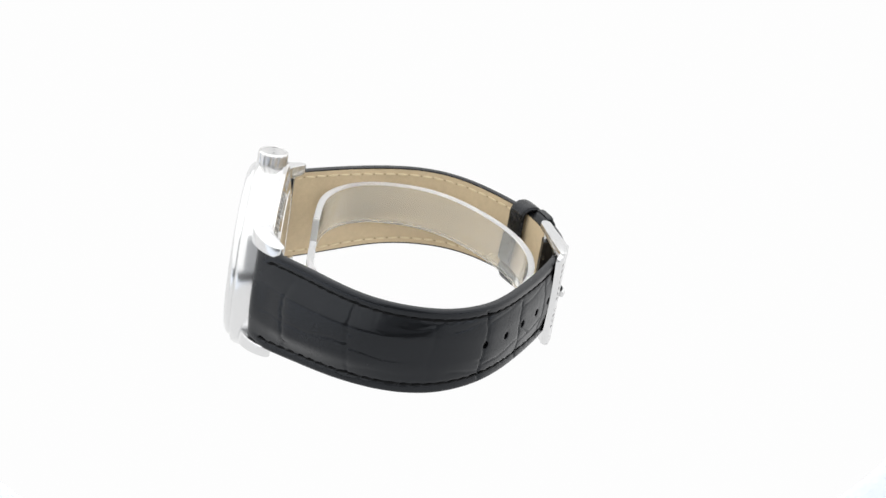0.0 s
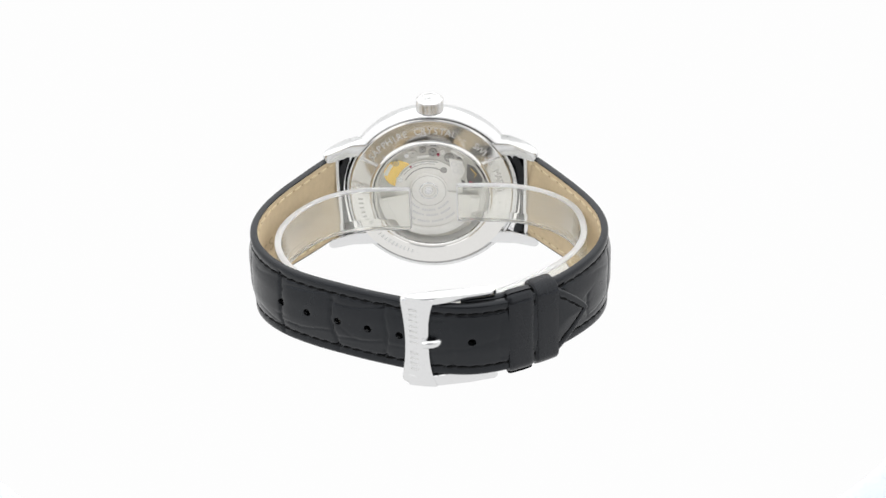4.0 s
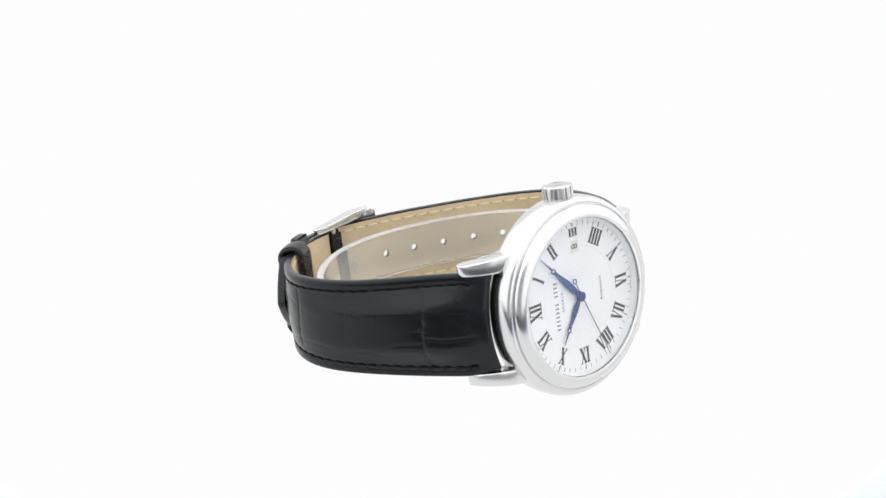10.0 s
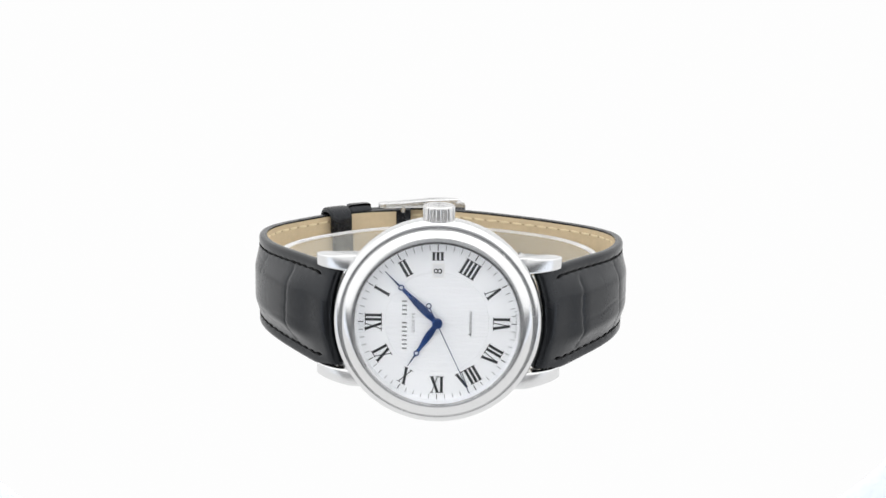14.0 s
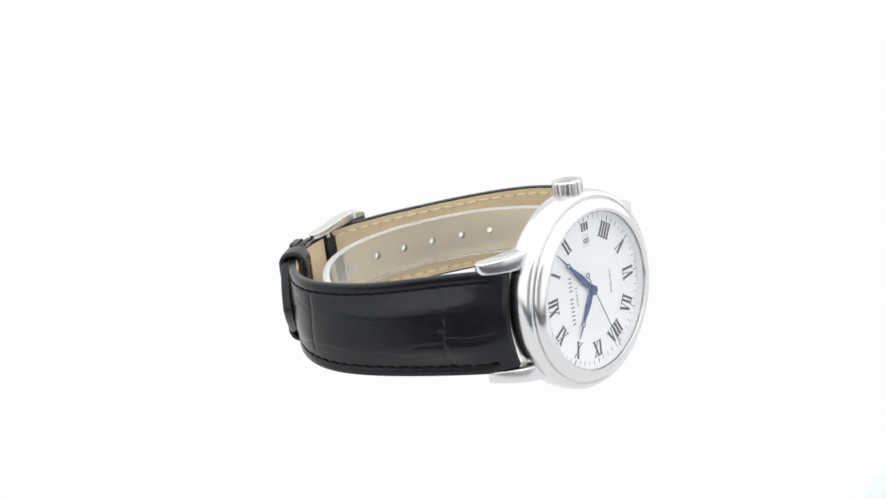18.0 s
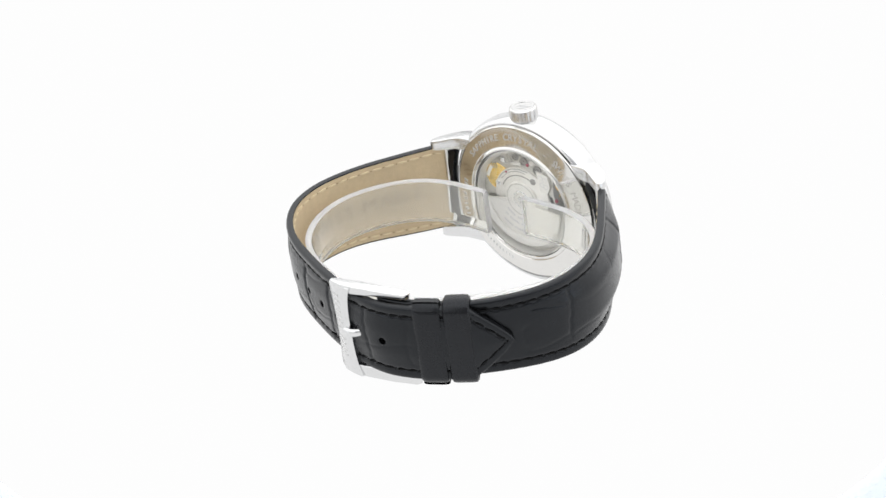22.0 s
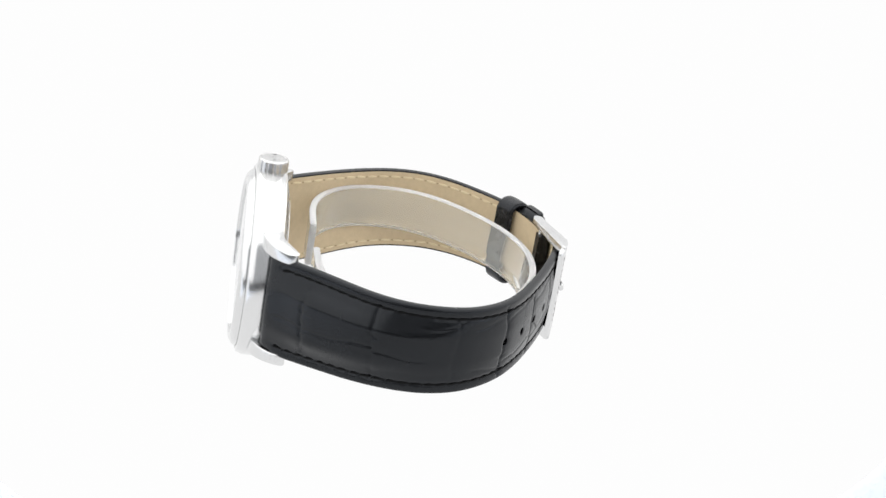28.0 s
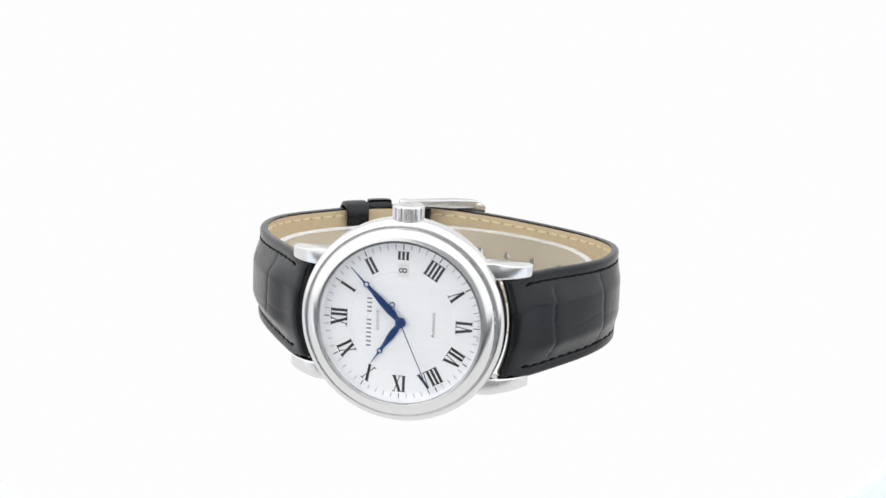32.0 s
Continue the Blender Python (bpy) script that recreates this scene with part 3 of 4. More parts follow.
# ---- the buckle ----
def build_buckle(watch):
    bm = bmesh.new()
    # waisted front plate, bent to the strap
    rows = []
    for k in range(41):
        z = -10.3 + 20.6 * k / 40
        q = abs(z) / 10.3
        waist = 0.95 * (1 - q**1.8)
        corner = 1.0 - math.sqrt(max(0.0, 1.0 - max(0.0, (q - 0.86) / 0.14) ** 2))
        x0, x1 = 4.2 - waist - 1.7 * corner, -1.5 - 1.5 * q**3
        rows.append((z, x0, x1))
    def surf(x):
        return 65.3 - 0.2 * (x - 0.5) - (0.04 if x > 0.5 else 0.02) * (x - 0.5) ** 2
    grid = []
    for z, x0, x1 in rows:
        row = []
        for t, dy in ((0.0, -0.55), (0.0, 0.2), (0.07, 0.46), (0.5, 0.56), (0.93, 0.46), (1.0, 0.2), (1.0, -0.75)):
            x = x0 + (x1 - x0) * t
            row.append(bm.verts.new((x, surf(x) + dy, z + 0.55)))
        grid.append(row)
    for a, b in zip(grid, grid[1:]):
        for i in range(7):
            j = (i + 1) % 7
            bm.faces.new((a[i], a[j], b[j], b[i]))
    bm.faces.new(grid[0])
    bm.faces.new(grid[-1])
    bmesh.ops.recalc_face_normals(bm, faces=bm.faces)
    buckle = part("buckle", bm, STEEL, watch, "polished steel pin buckle", 45)
    # the two arms
    for side in (-1, 1):
        outline = [(2.7, 65.2), (2.9, 64.7), (2.2, 64.2), (0.0, 63.6), (-4.0, 62.6), (-9.5, 61.4), (-13.2, 60.5), (-14.6, 60.8), (-15.0, 61.7), (-14.4, 62.6), (-11.5, 63.4), (-7.0, 64.6), (-3.2, 65.6), (-0.5, 65.9), (1.6, 65.6)]
        lo, hi = (9.4, 11.2) if side > 0 else (-10.8, -7.45)
        bm = prism(outline, lo, hi, "xy", 0.4, 3)
        for v in bm.verts:
            # slimmer towards the free end
            k = smoothstep((-2.0 - v.co.x) / 10)
            far = hi if side > 0 else lo
            v.co.z = far + (v.co.z - far) * (1 - (0.35 if side > 0 else 0.12) * k) - side * 0.5 * k
        part("buckle_arm", bm, STEEL, buckle, "curved polished steel arm", 22)
    bm = lathe([(0.55, -9.5), (0.55, 10.5)], 16, "z", (-9.6, 61.9, 0))
    part("buckle_bar", bm, STEEL, buckle, "thin steel bar")
    # the prong: a bent rod from the bar to the plate
    path = [(-5.3, 62.0), (-4.6, 63.5), (-3.85, 65.3), (-2.95, 66.25), (-1.65, 66.6), (-0.35, 66.35)]
    pts, _ = spline(path, 0.25)
    bm = bmesh.new()
    loops = []
    _, nn = normals(pts, 1)
    for i in range(len(pts)):
        k = 0.85 if i < len(pts) - 4 else 0.85 * (0.75 + 0.0625 * (len(pts) - 1 - i))
        loops.append([bm.verts.new((pts[i, 0] + nn[i, 0] * 0.55 * math.sin(t), pts[i, 1] + nn[i, 1] * 0.55 * math.sin(t), k * math.cos(t) + 0.7)) for t in np.arange(12) * math.pi / 6])
    for a, b in zip(loops, loops[1:]):
        for i in range(12):
            bm.faces.new((a[i], a[(i + 1) % 12], b[(i + 1) % 12], b[i]))
    bm.faces.new(loops[0])
    bm.faces.new(loops[-1])
    bmesh.ops.recalc_face_normals(bm, faces=bm.faces)
    part("prong", bm, STEEL, buckle, "polished steel prong")
    # the maker's engraving: plain bars
    bm = bmesh.new()
    for k in range(12):
        if k == 7:
            continue
        z = 7.9 - 1.27 * k
        a = [bm.verts.new(v) for v in ((0.6, surf(0.6) + 0.53, z), (2.3, surf(2.3) + 0.53, z), (2.3, surf(2.3) + 0.53, z + 0.5), (0.6, surf(0.6) + 0.53, z + 0.5))]
        b = [bm.verts.new((v.co.x, v.co.y + 0.05, v.co.z)) for v in a]
        bm.faces.new(a)
        bm.faces.new(b)
        for i in range(4):
            bm.faces.new((a[i], a[(i + 1) % 4], b[(i + 1) % 4], b[i]))
    bmesh.ops.recalc_face_normals(bm, faces=bm.faces)
    part("engraving", bm, FAINT, buckle, "row of faint engraved bars", 0)


# ---- the case ----
def build_case(watch):
    part("case", lathe([(13.2, 5.2), (18.62, 5.25), (18.66, 5.95), (19.0, 6.0), (19.35, 5.75), (19.72, 4.8), (19.85, 3.2), (19.8, 1.6), (19.6, 0.8), (19.25, 0.25), (18.75, 0.02), (18.5, 0.05), (18.42, 0.95), (15.9, 1.25), (13.2, 1.25)], 200, close=True),
                STEEL, watch, "round polished steel watch case", 40)
    bezel = [(17.95, 0.9), (18.2, 0.1), (18.16, -0.35), (17.88, -0.78), (17.4, -1.15), (16.95, -1.4), (16.6, -1.54), (16.3, -1.585), (16.16, -1.597), (16.1, -1.594), (15.74, -1.555), (15.69, -1.46), (15.66, 0.5)]
    part("bezel", lathe(bezel, 200, close=True), STEEL, watch, "stepped polished steel bezel", 28)
    part("flange", lathe([(15.65, -0.55), (15.65, 0.6), (15.22, 0.6), (15.18, 0.5), (15.32, 0.1), (15.38, 0.08), (15.54, -0.55)], 160, close=True), DIAL, watch, "sloping silver inner ring", 30)
    crystal = part("crystal", lathe([(0.02, -1.12), (15.35, -1.12), (15.5, -1.07), (15.56, -1.0), (15.56, -0.62), (0.02, -0.62)], 128), GLASS, watch, "clear sapphire crystal", 5)
    crystal.visible_shadow = False
    part("gasket", lathe([(15.65, -1.0), (15.575, -1.0), (15.575, -0.52), (15.65, -0.52)], 160, close=True), GASKET, watch, "thin grey gasket round the crystal", 30)
    part("groove_ring", lathe([(18.46, 0.14), (18.0, 0.14), (17.94, 0.92), (18.46, 0.92)], 160, close=True), SATIN, watch, "narrow groove under the bezel", 30)
    # lugs
    outline = [(9.0, 2.0), (14.0, 1.9), (17.0, 2.3), (19.5, 3.3), (21.6, 4.9), (23.0, 6.6), (23.6, 8.0), (23.45, 9.0), (22.6, 9.3), (21.3, 8.6), (19.0, 7.2), (16.8, 6.3), (9.0, 6.0)]
    for sx in (-1, 1):
        for sz in (-1, 1):
            smooth_line, _ = spline(outline, 0.7)
            bm = prism([(sx * a, b) for a, b in smooth_line], 9.95, 12.45, "xy", 0.36, 3)
            for v in bm.verts:
                # the horn narrows towards its end
                k = min(max((abs(v.co.x) - 17.0) / 6.3, 0.0), 1.0)
                v.co.z = 9.7 + (v.co.z - 9.95) * (1.28 - 0.38 * k)
                v.co.z = sz * v.co.z - 0.45
            bmesh.ops.recalc_face_normals(bm, faces=bm.faces)
            part("lug", bm, STEEL, watch, "curved polished steel lug", 22)
        part("spring_bar", lathe([(0.75, -10.2), (0.75, 10.2)], 20, "z", (sx * 20.9, 6.6, -0.45)), STEEL, watch, "steel spring bar between two lugs")
    # crown with its flutes
    crown = part("crown", lathe([(1.9, 18.6), (1.9, 19.45), (2.75, 19.45), (2.98, 19.62), (3.06, 19.75), (3.06, 21.85), (2.99, 22.05), (2.78, 22.22), (2.55, 22.27), (2.42, 22.15)], 280, "z", (0, 3.25, 0),
                 wave=lambda a, h: 1 - (0.065 * (0.5 + 0.5 * math.cos(14 * a)) ** 6 if 19.6 < h < 21.95 else 0)), CROWN_STEEL, watch, "fluted steel winding crown", 18)
    bm = bmesh.new()
    for p, q in (((-1.5, -1.1), (0.1, 1.2)), ((0.1, 1.2), (1.5, -1.1)), ((-1.5, 1.1), (0, -1.0)), ((0, -1.0), (1.5, 1.1)), ((-1.2, 0.0), (1.2, 0.0))):
        o = bar(p, q, 0.34)
        low = [bm.verts.new((a, b + 3.25, 22.05)) for a, b in o]
        high = [bm.verts.new((a, b + 3.25, 22.23)) for a, b in o]
        bm.faces.new(low)
        bm.faces.new(high)
        for i in range(4):
            bm.faces.new((low[i], low[(i + 1) % 4], high[(i + 1) % 4], high[i]))
    bmesh.ops.recalc_face_normals(bm, faces=bm.faces)
    part("emblem", bm, STEEL, crown, "raised crossed-line emblem", 0)
    part("emblem_ring", lathe([(2.38, 22.05), (2.38, 22.25), (2.12, 22.25), (2.12, 22.05)], 48, "z", (0, 3.25, 0), close=True), STEEL, crown, "raised ring round the emblem", 30)
    part("crown_face", lathe([(2.13, 21.95), (2.13, 22.12), (0.02, 22.12)], 48, "z", (0, 3.25, 0)), DARK_STEEL, crown, "dark sunk face of the crown", 30)


# ---- the dial ----
DIAL_AT = Matrix.Translation((0, 0.55, 0))


def numeral(text):
    """A Roman numeral of thick and thin strokes with serifs: x along the line, z up, centred."""
    thick, thin, high, serif = 0.50, 0.15, 3.2, 0.14
    bm = bmesh.new()
    wide = {"I": 0.84, "V": 1.75, "X": 1.8}
    total = sum(wide[c] for c in text)
    x = -total / 2
    h = high / 2
    for c in text:
        m = x + wide[c] / 2
        strokes = []
        if c == "I":
            strokes = [((m, -h), (m, h), thick)]
            feet = [(m, -h, 0.40), (m, h, 0.40)]
        elif c == "V":
            strokes = [((m - 0.52, h), (m + 0.02, -h), thick), ((m + 0.58, h), (m + 0.02, -h), thin)]
            feet = [(m - 0.52, h, 0.42), (m + 0.55, h, 0.32)]
        else:
            strokes = [((m - 0.58, h), (m + 0.58, -h), thick), ((m + 0.56, h), (m - 0.56, -h), thin)]
            feet = [(m - 0.56, h, 0.40), (m + 0.56, h, 0.32), (m - 0.56, -h, 0.32), (m + 0.56, -h, 0.40)]
        lift = 0.0
        for p, q, wd in strokes:
            add_prism(bm, bar(p, q, wd), -0.075 - lift, 0.0)
            lift += 0.004
        for fx, fz, fw in feet:
            zc = fz - math.copysign(serif / 2, fz)
            add_prism(bm, bar((fx - fw, zc), (fx + fw, zc), serif), -0.083, 0.0)
        x += wide[c]
    bmesh.ops.recalc_face_normals(bm, faces=bm.faces)
    return shared(bm, INK, 0)


def on_dial(r, a, turn=0.0, y=0.0):
    """A pose on the dial at radius r and angle a (degrees, from six towards three), with its z axis pointing outward, or inward if turned."""
    ca, sa = math.cos(radians(a)), math.sin(radians(a))
    up = Vector((ca, 0, sa)) * (-1 if turn else 1)
    right = Vector((up.z, 0, -up.x))
    m = Matrix((right, (0, 1, 0), up)).transposed().to_4x4()
    m.translation = (r * ca, y, r * sa)
    return m


def build_dial(watch):
    dial = part("dial", lathe([(15.55, 0.45), (15.55, 0.0), (9.95, 0.0), (9.9, 0.06), (9.8, 0.06), (9.78, 0.45)], 160, close=True), DIAL, watch, "silver-white dial with black Roman numerals", 30, DIAL_AT)
    part("ridged_centre", lathe([(9.79, 0.45), (9.79, 0.035), (9.7, 0.02), (0.5, 0.02), (0.5, 0.45)], 128, close=True), RIDGED, dial, "silver-white centre with fine ridges", 30)
    names = ["XII", "I", "II", "III", "IIII", "V", "VI", "VII", "VIII", "IX", "X", "XI"]
    for h, text in enumerate(names):
        flip = 5 <= h <= 8
        r = 12.15
        me = numeral(text)
        if h == 3:
            # cut short by the date window
            me.transform(Matrix.Diagonal((0.95, 1, 0.50, 1)))
            r = 12.95
        place("numeral", me, dial, "", on_dial(r, 180 - 30 * h, flip))
    tick = shared(prism(bar((0, -0.42), (0, 0.42), 0.11), -0.05, 0.0), GREY_INK, 0)
    long_tick = shared(prism(bar((0, -0.5), (0, 0.5), 0.17), -0.055, 0.0), INK, 0)
    for k in range(60):
        place("minute_mark", tick if k % 5 else long_tick, dial, "", on_dial(14.55, 6 * k))
    # date window
    part("date_frame", prism([(-1.0, 8.75), (1.2, 8.75), (1.2, 11.45), (-1.0, 11.45)], -0.05, 0.02, "xz", 0.03), MATT_STEEL, dial, "silver frame of the date window")
    part("date_disc", prism([(-0.88, 8.87), (1.08, 8.87), (1.08, 11.33), (-0.88, 11.33)], -0.065, -0.045, "xz"), material("date_white", (0.80, 0.81, 0.83), 0.5), dial, "white date disc")
    glyph = letters("8", 2.3, 0.03, INK)
    place("date_digit", glyph["8"], dial, "black date digit", frame_at((0, 0, 1), (-1, 0, 0), (0.1, -0.085, 10.1)))
    # words: lines run from nine to three
    def words(text, size, x, mat, step, widths):
        g = letters(text, size, 0.03, mat)
        total = sum(widths.get(c, 1.0) * step for c in text)
        z = -total / 2
        for c in text:
            w = widths.get(c, 1.0) * step
            if c != " ":
                place("letter", g[c], dial, "", frame_at((0, 0, 1), (-1, 0, 0), (x, -0.02, z + w / 2)))
            z += w
    words("Automatic", 1.0, 6.25, INK, 0.57, {"A": 1.3, "m": 1.55, "i": 0.55, "t": 0.7, "c": 0.95})
    words("GENEVE", 0.85, -4.55, GREY_INK, 0.68, {})
    for text, a0, a1 in (("SWISS", -9.5, -2.0), ("MADE", 2.0, 9.5)):
        g = letters(text, 0.5, 0.02, GREY_INK)
        for k, c in enumerate(text):
            a = a0 + (a1 - a0) * k / (len(text) - 1)
            ca, sa = math.cos(radians(a)), math.sin(radians(a))
            place("letter", g[c], dial, "", frame_at((-sa, 0, ca), (-ca, 0, -sa), (15.0 * ca, -0.02, 15.0 * sa)))
    # the maker's name: plain bars
    bm = bmesh.new()
    for k in range(12):
        if k == 7:
            continue
        z = -5.25 + 0.84 * k
        add_prism(bm, [(-6.7, z), (-5.8, z), (-5.8, z + 0.28), (-6.7, z + 0.28)], -0.03, 0.03)
    bmesh.ops.recalc_face_normals(bm, faces=bm.faces)
    part("name_bars", bm, GREY_INK, dial, "row of grey printed bars", 0)


def build_pointers(watch):
    def hand(ring_r, ring_at, tip, y, root, belly):
        bm = bmesh.new()
        n = 28
        # a leaf-shaped blade
        zs = np.linspace(0.0, ring_at - ring_r + 0.05, n)
        top = []
        for z in zs:
            f = z / zs[-1]
            wd = root + (belly - root) * math.sin(math.pi * min(f / 0.9, 1)) ** 1.2 * (1 - 0.35 * f)
            wd = max(wd, 0.16)
            top.append((bm.verts.new((-wd, y, z)), bm.verts.new((0, y - 0.14, z)), bm.verts.new((wd, y, z)), bm.verts.new((wd, y + 0.1, z)), bm.verts.new((-wd, y + 0.1, z))))
        for a, b in zip(top, top[1:]):
            for i in range(5):
                j = (i + 1) % 5
                bm.faces.new((a[i], a[j], b[j], b[i]))
        bm.faces.new(top[0])
        bm.faces.new(top[-1])
        # the eye
        rings = []
        for k in range(32):
            a = 2 * math.pi * k / 32
            ca, sa = math.cos(a), math.sin(a)
            rings.append([bm.verts.new((r * ca, yy, ring_at + r * sa)) for r, yy in ((ring_r, y - 0.02), (ring_r - 0.1, y - 0.1), (ring_r - 0.22, y - 0.02), (ring_r - 0.22, y + 0.1), (ring_r, y + 0.1))])
        for k in range(32):
            a, b = rings[k], rings[(k + 1) % 32]
            for i in range(5):
                bm.faces.new((a[i], a[(i + 1) % 5], b[(i + 1) % 5], b[i]))
        # the fine point
        z0 = ring_at + ring_r - 0.06
        add = [(-0.17, z0), (0.17, z0), (0.05, tip), (-0.05, tip)]
        low = [bm.verts.new((a, y + 0.08, b)) for a, b in add]
        high = [bm.verts.new((a, y - 0.06, b)) for a, b in add]
        bm.faces.new(low)
        bm.faces.new(high)
        for i in range(4):
            bm.faces.new((low[i], low[(i + 1) % 4], high[(i + 1) % 4], high[i]))
        bmesh.ops.recalc_face_normals(bm, faces=bm.faces)
        return bm
    def turned(a):
        return DIAL_AT @ pose(0, 0, 0, 0, 90 - a, 0)
    part("hour_hand", hand(0.55, 7.1, 10.1, -0.40, 0.34, 0.72), BLUE, watch, "blued steel hour hand with a ring near its tip", 30, turned(236.5))
    part("minute_hand", hand(0.58, 9.72, 14.1, -0.64, 0.36, 0.78), BLUE, watch, "blued steel minute hand with a ring near its tip", 30, turned(134.8))
    # the second hand with its ring at the short end
    bm = bmesh.new()
    y = -0.92
    add_prism(bm, [(-0.09, -3.4), (0.09, -3.4), (0.05, 14.9), (-0.05, 14.9)], y - 0.05, y + 0.05)
    rings = []
    for k in range(28):
        a = 2 * math.pi * k / 28
        rings.append([bm.verts.new((r * math.cos(a), yy, -3.85 + r * math.sin(a))) for r, yy in ((0.55, y - 0.06), (0.36, y - 0.06), (0.36, y + 0.06), (0.55, y + 0.06))])
    for k in range(28):
        a, b = rings[k], rings[(k + 1) % 28]
        for i in range(4):
            bm.faces.new((a[i], a[(i + 1) % 4], b[(i + 1) % 4], b[i]))
    bmesh.ops.recalc_face_normals(bm, faces=bm.faces)
    part("second_hand", bm, BLUE, watch, "thin blued second hand", 30, turned(-65.0))
    part("hand_hub", lathe([(0.98, -0.25), (0.98, -0.92), (0.85, -1.0), (0.3, -1.02)], 40), BLUE, watch, "round blued hub at the dial centre", 40, DIAL_AT)


# ---- the back ----
def build_back(watch):
    cx, cz = 0.35, 0.4
    back = part("case_back", lathe([(18.3, 5.3), (18.32, 6.1), (18.2, 6.38), (17.95, 6.5), (17.7, 6.5), (13.85, 7.42), (13.68, 7.3), (13.55, 7.36), (13.3, 7.6), (12.95, 7.6), (12.8, 7.4), (12.75, 5.4)], 200, "y", (cx * 0.6, 0, cz * 0.6), close=True),
                BACK_STEEL, watch, "polished steel screwed case back ring", 25)
    window = part("back_window", lathe([(0.02, 7.0), (12.76, 7.0), (12.76, 7.4), (12.5, 7.56), (0.02, 7.56)], 96, "y", (cx * 0.6, 0, cz * 0.6)), GLASS, watch, "clear window of the case back", 5)
    window.visible_shadow = False
    # engraved words, their tops outward, read from behind
    text = "SAPPHIRE CRYSTAL - SWISS MADE -"
    glyphs = letters(text, 2.1, 0.06, ENGRAVED)
    # seen from behind, the line runs from six over three to twelve
    for k, c in enumerate(text):
        if c != " ":
            a = 36 + 5.0 * k
            ca, sa = math.cos(radians(a)), math.sin(radians(a))
            place("engraved_letter", glyphs[c], back, "", frame_at((-sa, 0, ca), (ca, -0.239, sa), (cx + 15.6 * ca, 7.01, cz + 15.6 * sa)))
    bm = bmesh.new()
    rnd = random.Random(3)
    for k in range(46):
        if k % 11 == 10:
            continue
        a = radians(210 + 3.5 * k)
        ro, wd = 15.1 + rnd.uniform(-0.05, 0.05), 0.011 + rnd.uniform(0, 0.006)
        pts = [(cx + r * math.cos(a + da), 6.5 + 0.239 * (17.7 - r), cz + r * math.sin(a + da)) for r, da in ((ro, -wd), (ro + 1.15, -wd), (ro + 1.15, wd), (ro, wd))]
        low = [bm.verts.new(q) for q in pts]
        high = [bm.verts.new((q[0], q[1] + 0.03, q[2])) for q in pts]
        bm.faces.new(low)
        bm.faces.new(high)
        for i in range(4):
            bm.faces.new((low[i], low[(i + 1) % 4], high[(i + 1) % 4], high[i]))
    bmesh.ops.recalc_face_normals(bm, faces=bm.faces)
    part("engraving_bars", bm, FAINT, back, "ring of faint engraved bars", 0)
    # the movement; hx, hz: the rotor's axis
    hx, hz = 0.75, 0.8
    plate = part("movement", lathe([(12.7, 4.6), (12.7, 5.2), (12.3, 5.3), (0.3, 5.3), (0.3, 4.6)], 96), PLATE, watch, "steel automatic movement behind the window", 40)
    part("holder_ring", lathe([(12.72, 5.3), (12.72, 6.9), (12.5, 6.9), (11.9, 5.6), (11.8, 5.3)], 96, close=True), MATT_STEEL, plate, "sloping grey ring round the movement")

    def disc(name, x, z, r, y0, y1, mat, label="", steps=40, hole=0.0):
        prof = [(hole, y0), (r, y0), (r, y1 - 0.06), (r - 0.08, y1), (hole, y1)] if hole else [(r, y0), (r, y1 - 0.06), (r - 0.08, y1), (0.05, y1)]
        part(name, lathe(prof, steps, "y", (x, 0, z), close=bool(hole)), mat, plate, label, 30)

    def around(r, a0, a1, n=24):
        return [(hx + r * math.cos(radians(a)), hz + r * math.sin(radians(a))) for a in np.linspace(a0, a1, n)]

    def slab(name, outline, y0, y1, mat, label="", bevel=0.08):
        part(name, prism(outline, y0, y1, "xz", bevel), mat, plate, label, 30)

    # the large round bridge with its grooves
    slab("bridge", around(7.5, -20, 112, 40) + around(7.5, 112, 200, 20) + around(7.5, 200, 340, 40)[:-1], 5.3, 5.85, MATT_STEEL, "pale round satin bridge", 0.1)
    for r0, r1, a0, a1 in ((7.1, 7.25, 22, 108), (6.5, 6.62, 35, 104), (5.5, 5.75, 25, 120)):
        slab("groove", around(r1, a0, a1, 30) + around(r0, a1, a0, 30), 5.84, 5.87, DARK_STEEL, "", 0.0)
    for a in (62, 80, 97):
        x, z = hx + 6.95 * math.cos(radians(a)), hz + 6.95 * math.sin(radians(a))
        slab("bridge_mark", [(x - 0.5, z - 0.12), (x + 0.5, z - 0.12), (x + 0.5, z + 0.12), (x - 0.5, z + 0.12)], 5.84, 5.87, FAINT, "", 0.0)
    # the rotor: half a disc, heavy at the rim
    slab("rotor", around(11.2, 184, 352, 60) + around(3.2, -6, 186, 30), 6.1, 6.42, MATT_STEEL, "pale satin winding rotor", 0.06)
    slab("rotor_weight", around(11.35, 186, 350, 60) + around(9.3, 350, 186, 60), 6.0, 6.6, MATT_STEEL, "thick rim of the rotor", 0.1)
    disc("rotor_collar", hx, hz, 4.25, 5.86, 6.44, MATT_STEEL, "round satin collar of the rotor", 64)
    disc("collar_groove", hx, hz, 3.95, 6.44, 6.455, PLATE, "", 64, 3.7)
    for r, w, mat in ((2.1, 0.22, STEEL), (1.5, 0.16, PLATE), (0.95, 0.14, STEEL)):
        disc("rotor_ring", hx, hz, r, 6.42, 6.53, mat, "", 48, r - w)
    disc("rotor_hub", hx, hz, 0.72, 6.42, 6.56, SATIN, "round hub of the rotor")
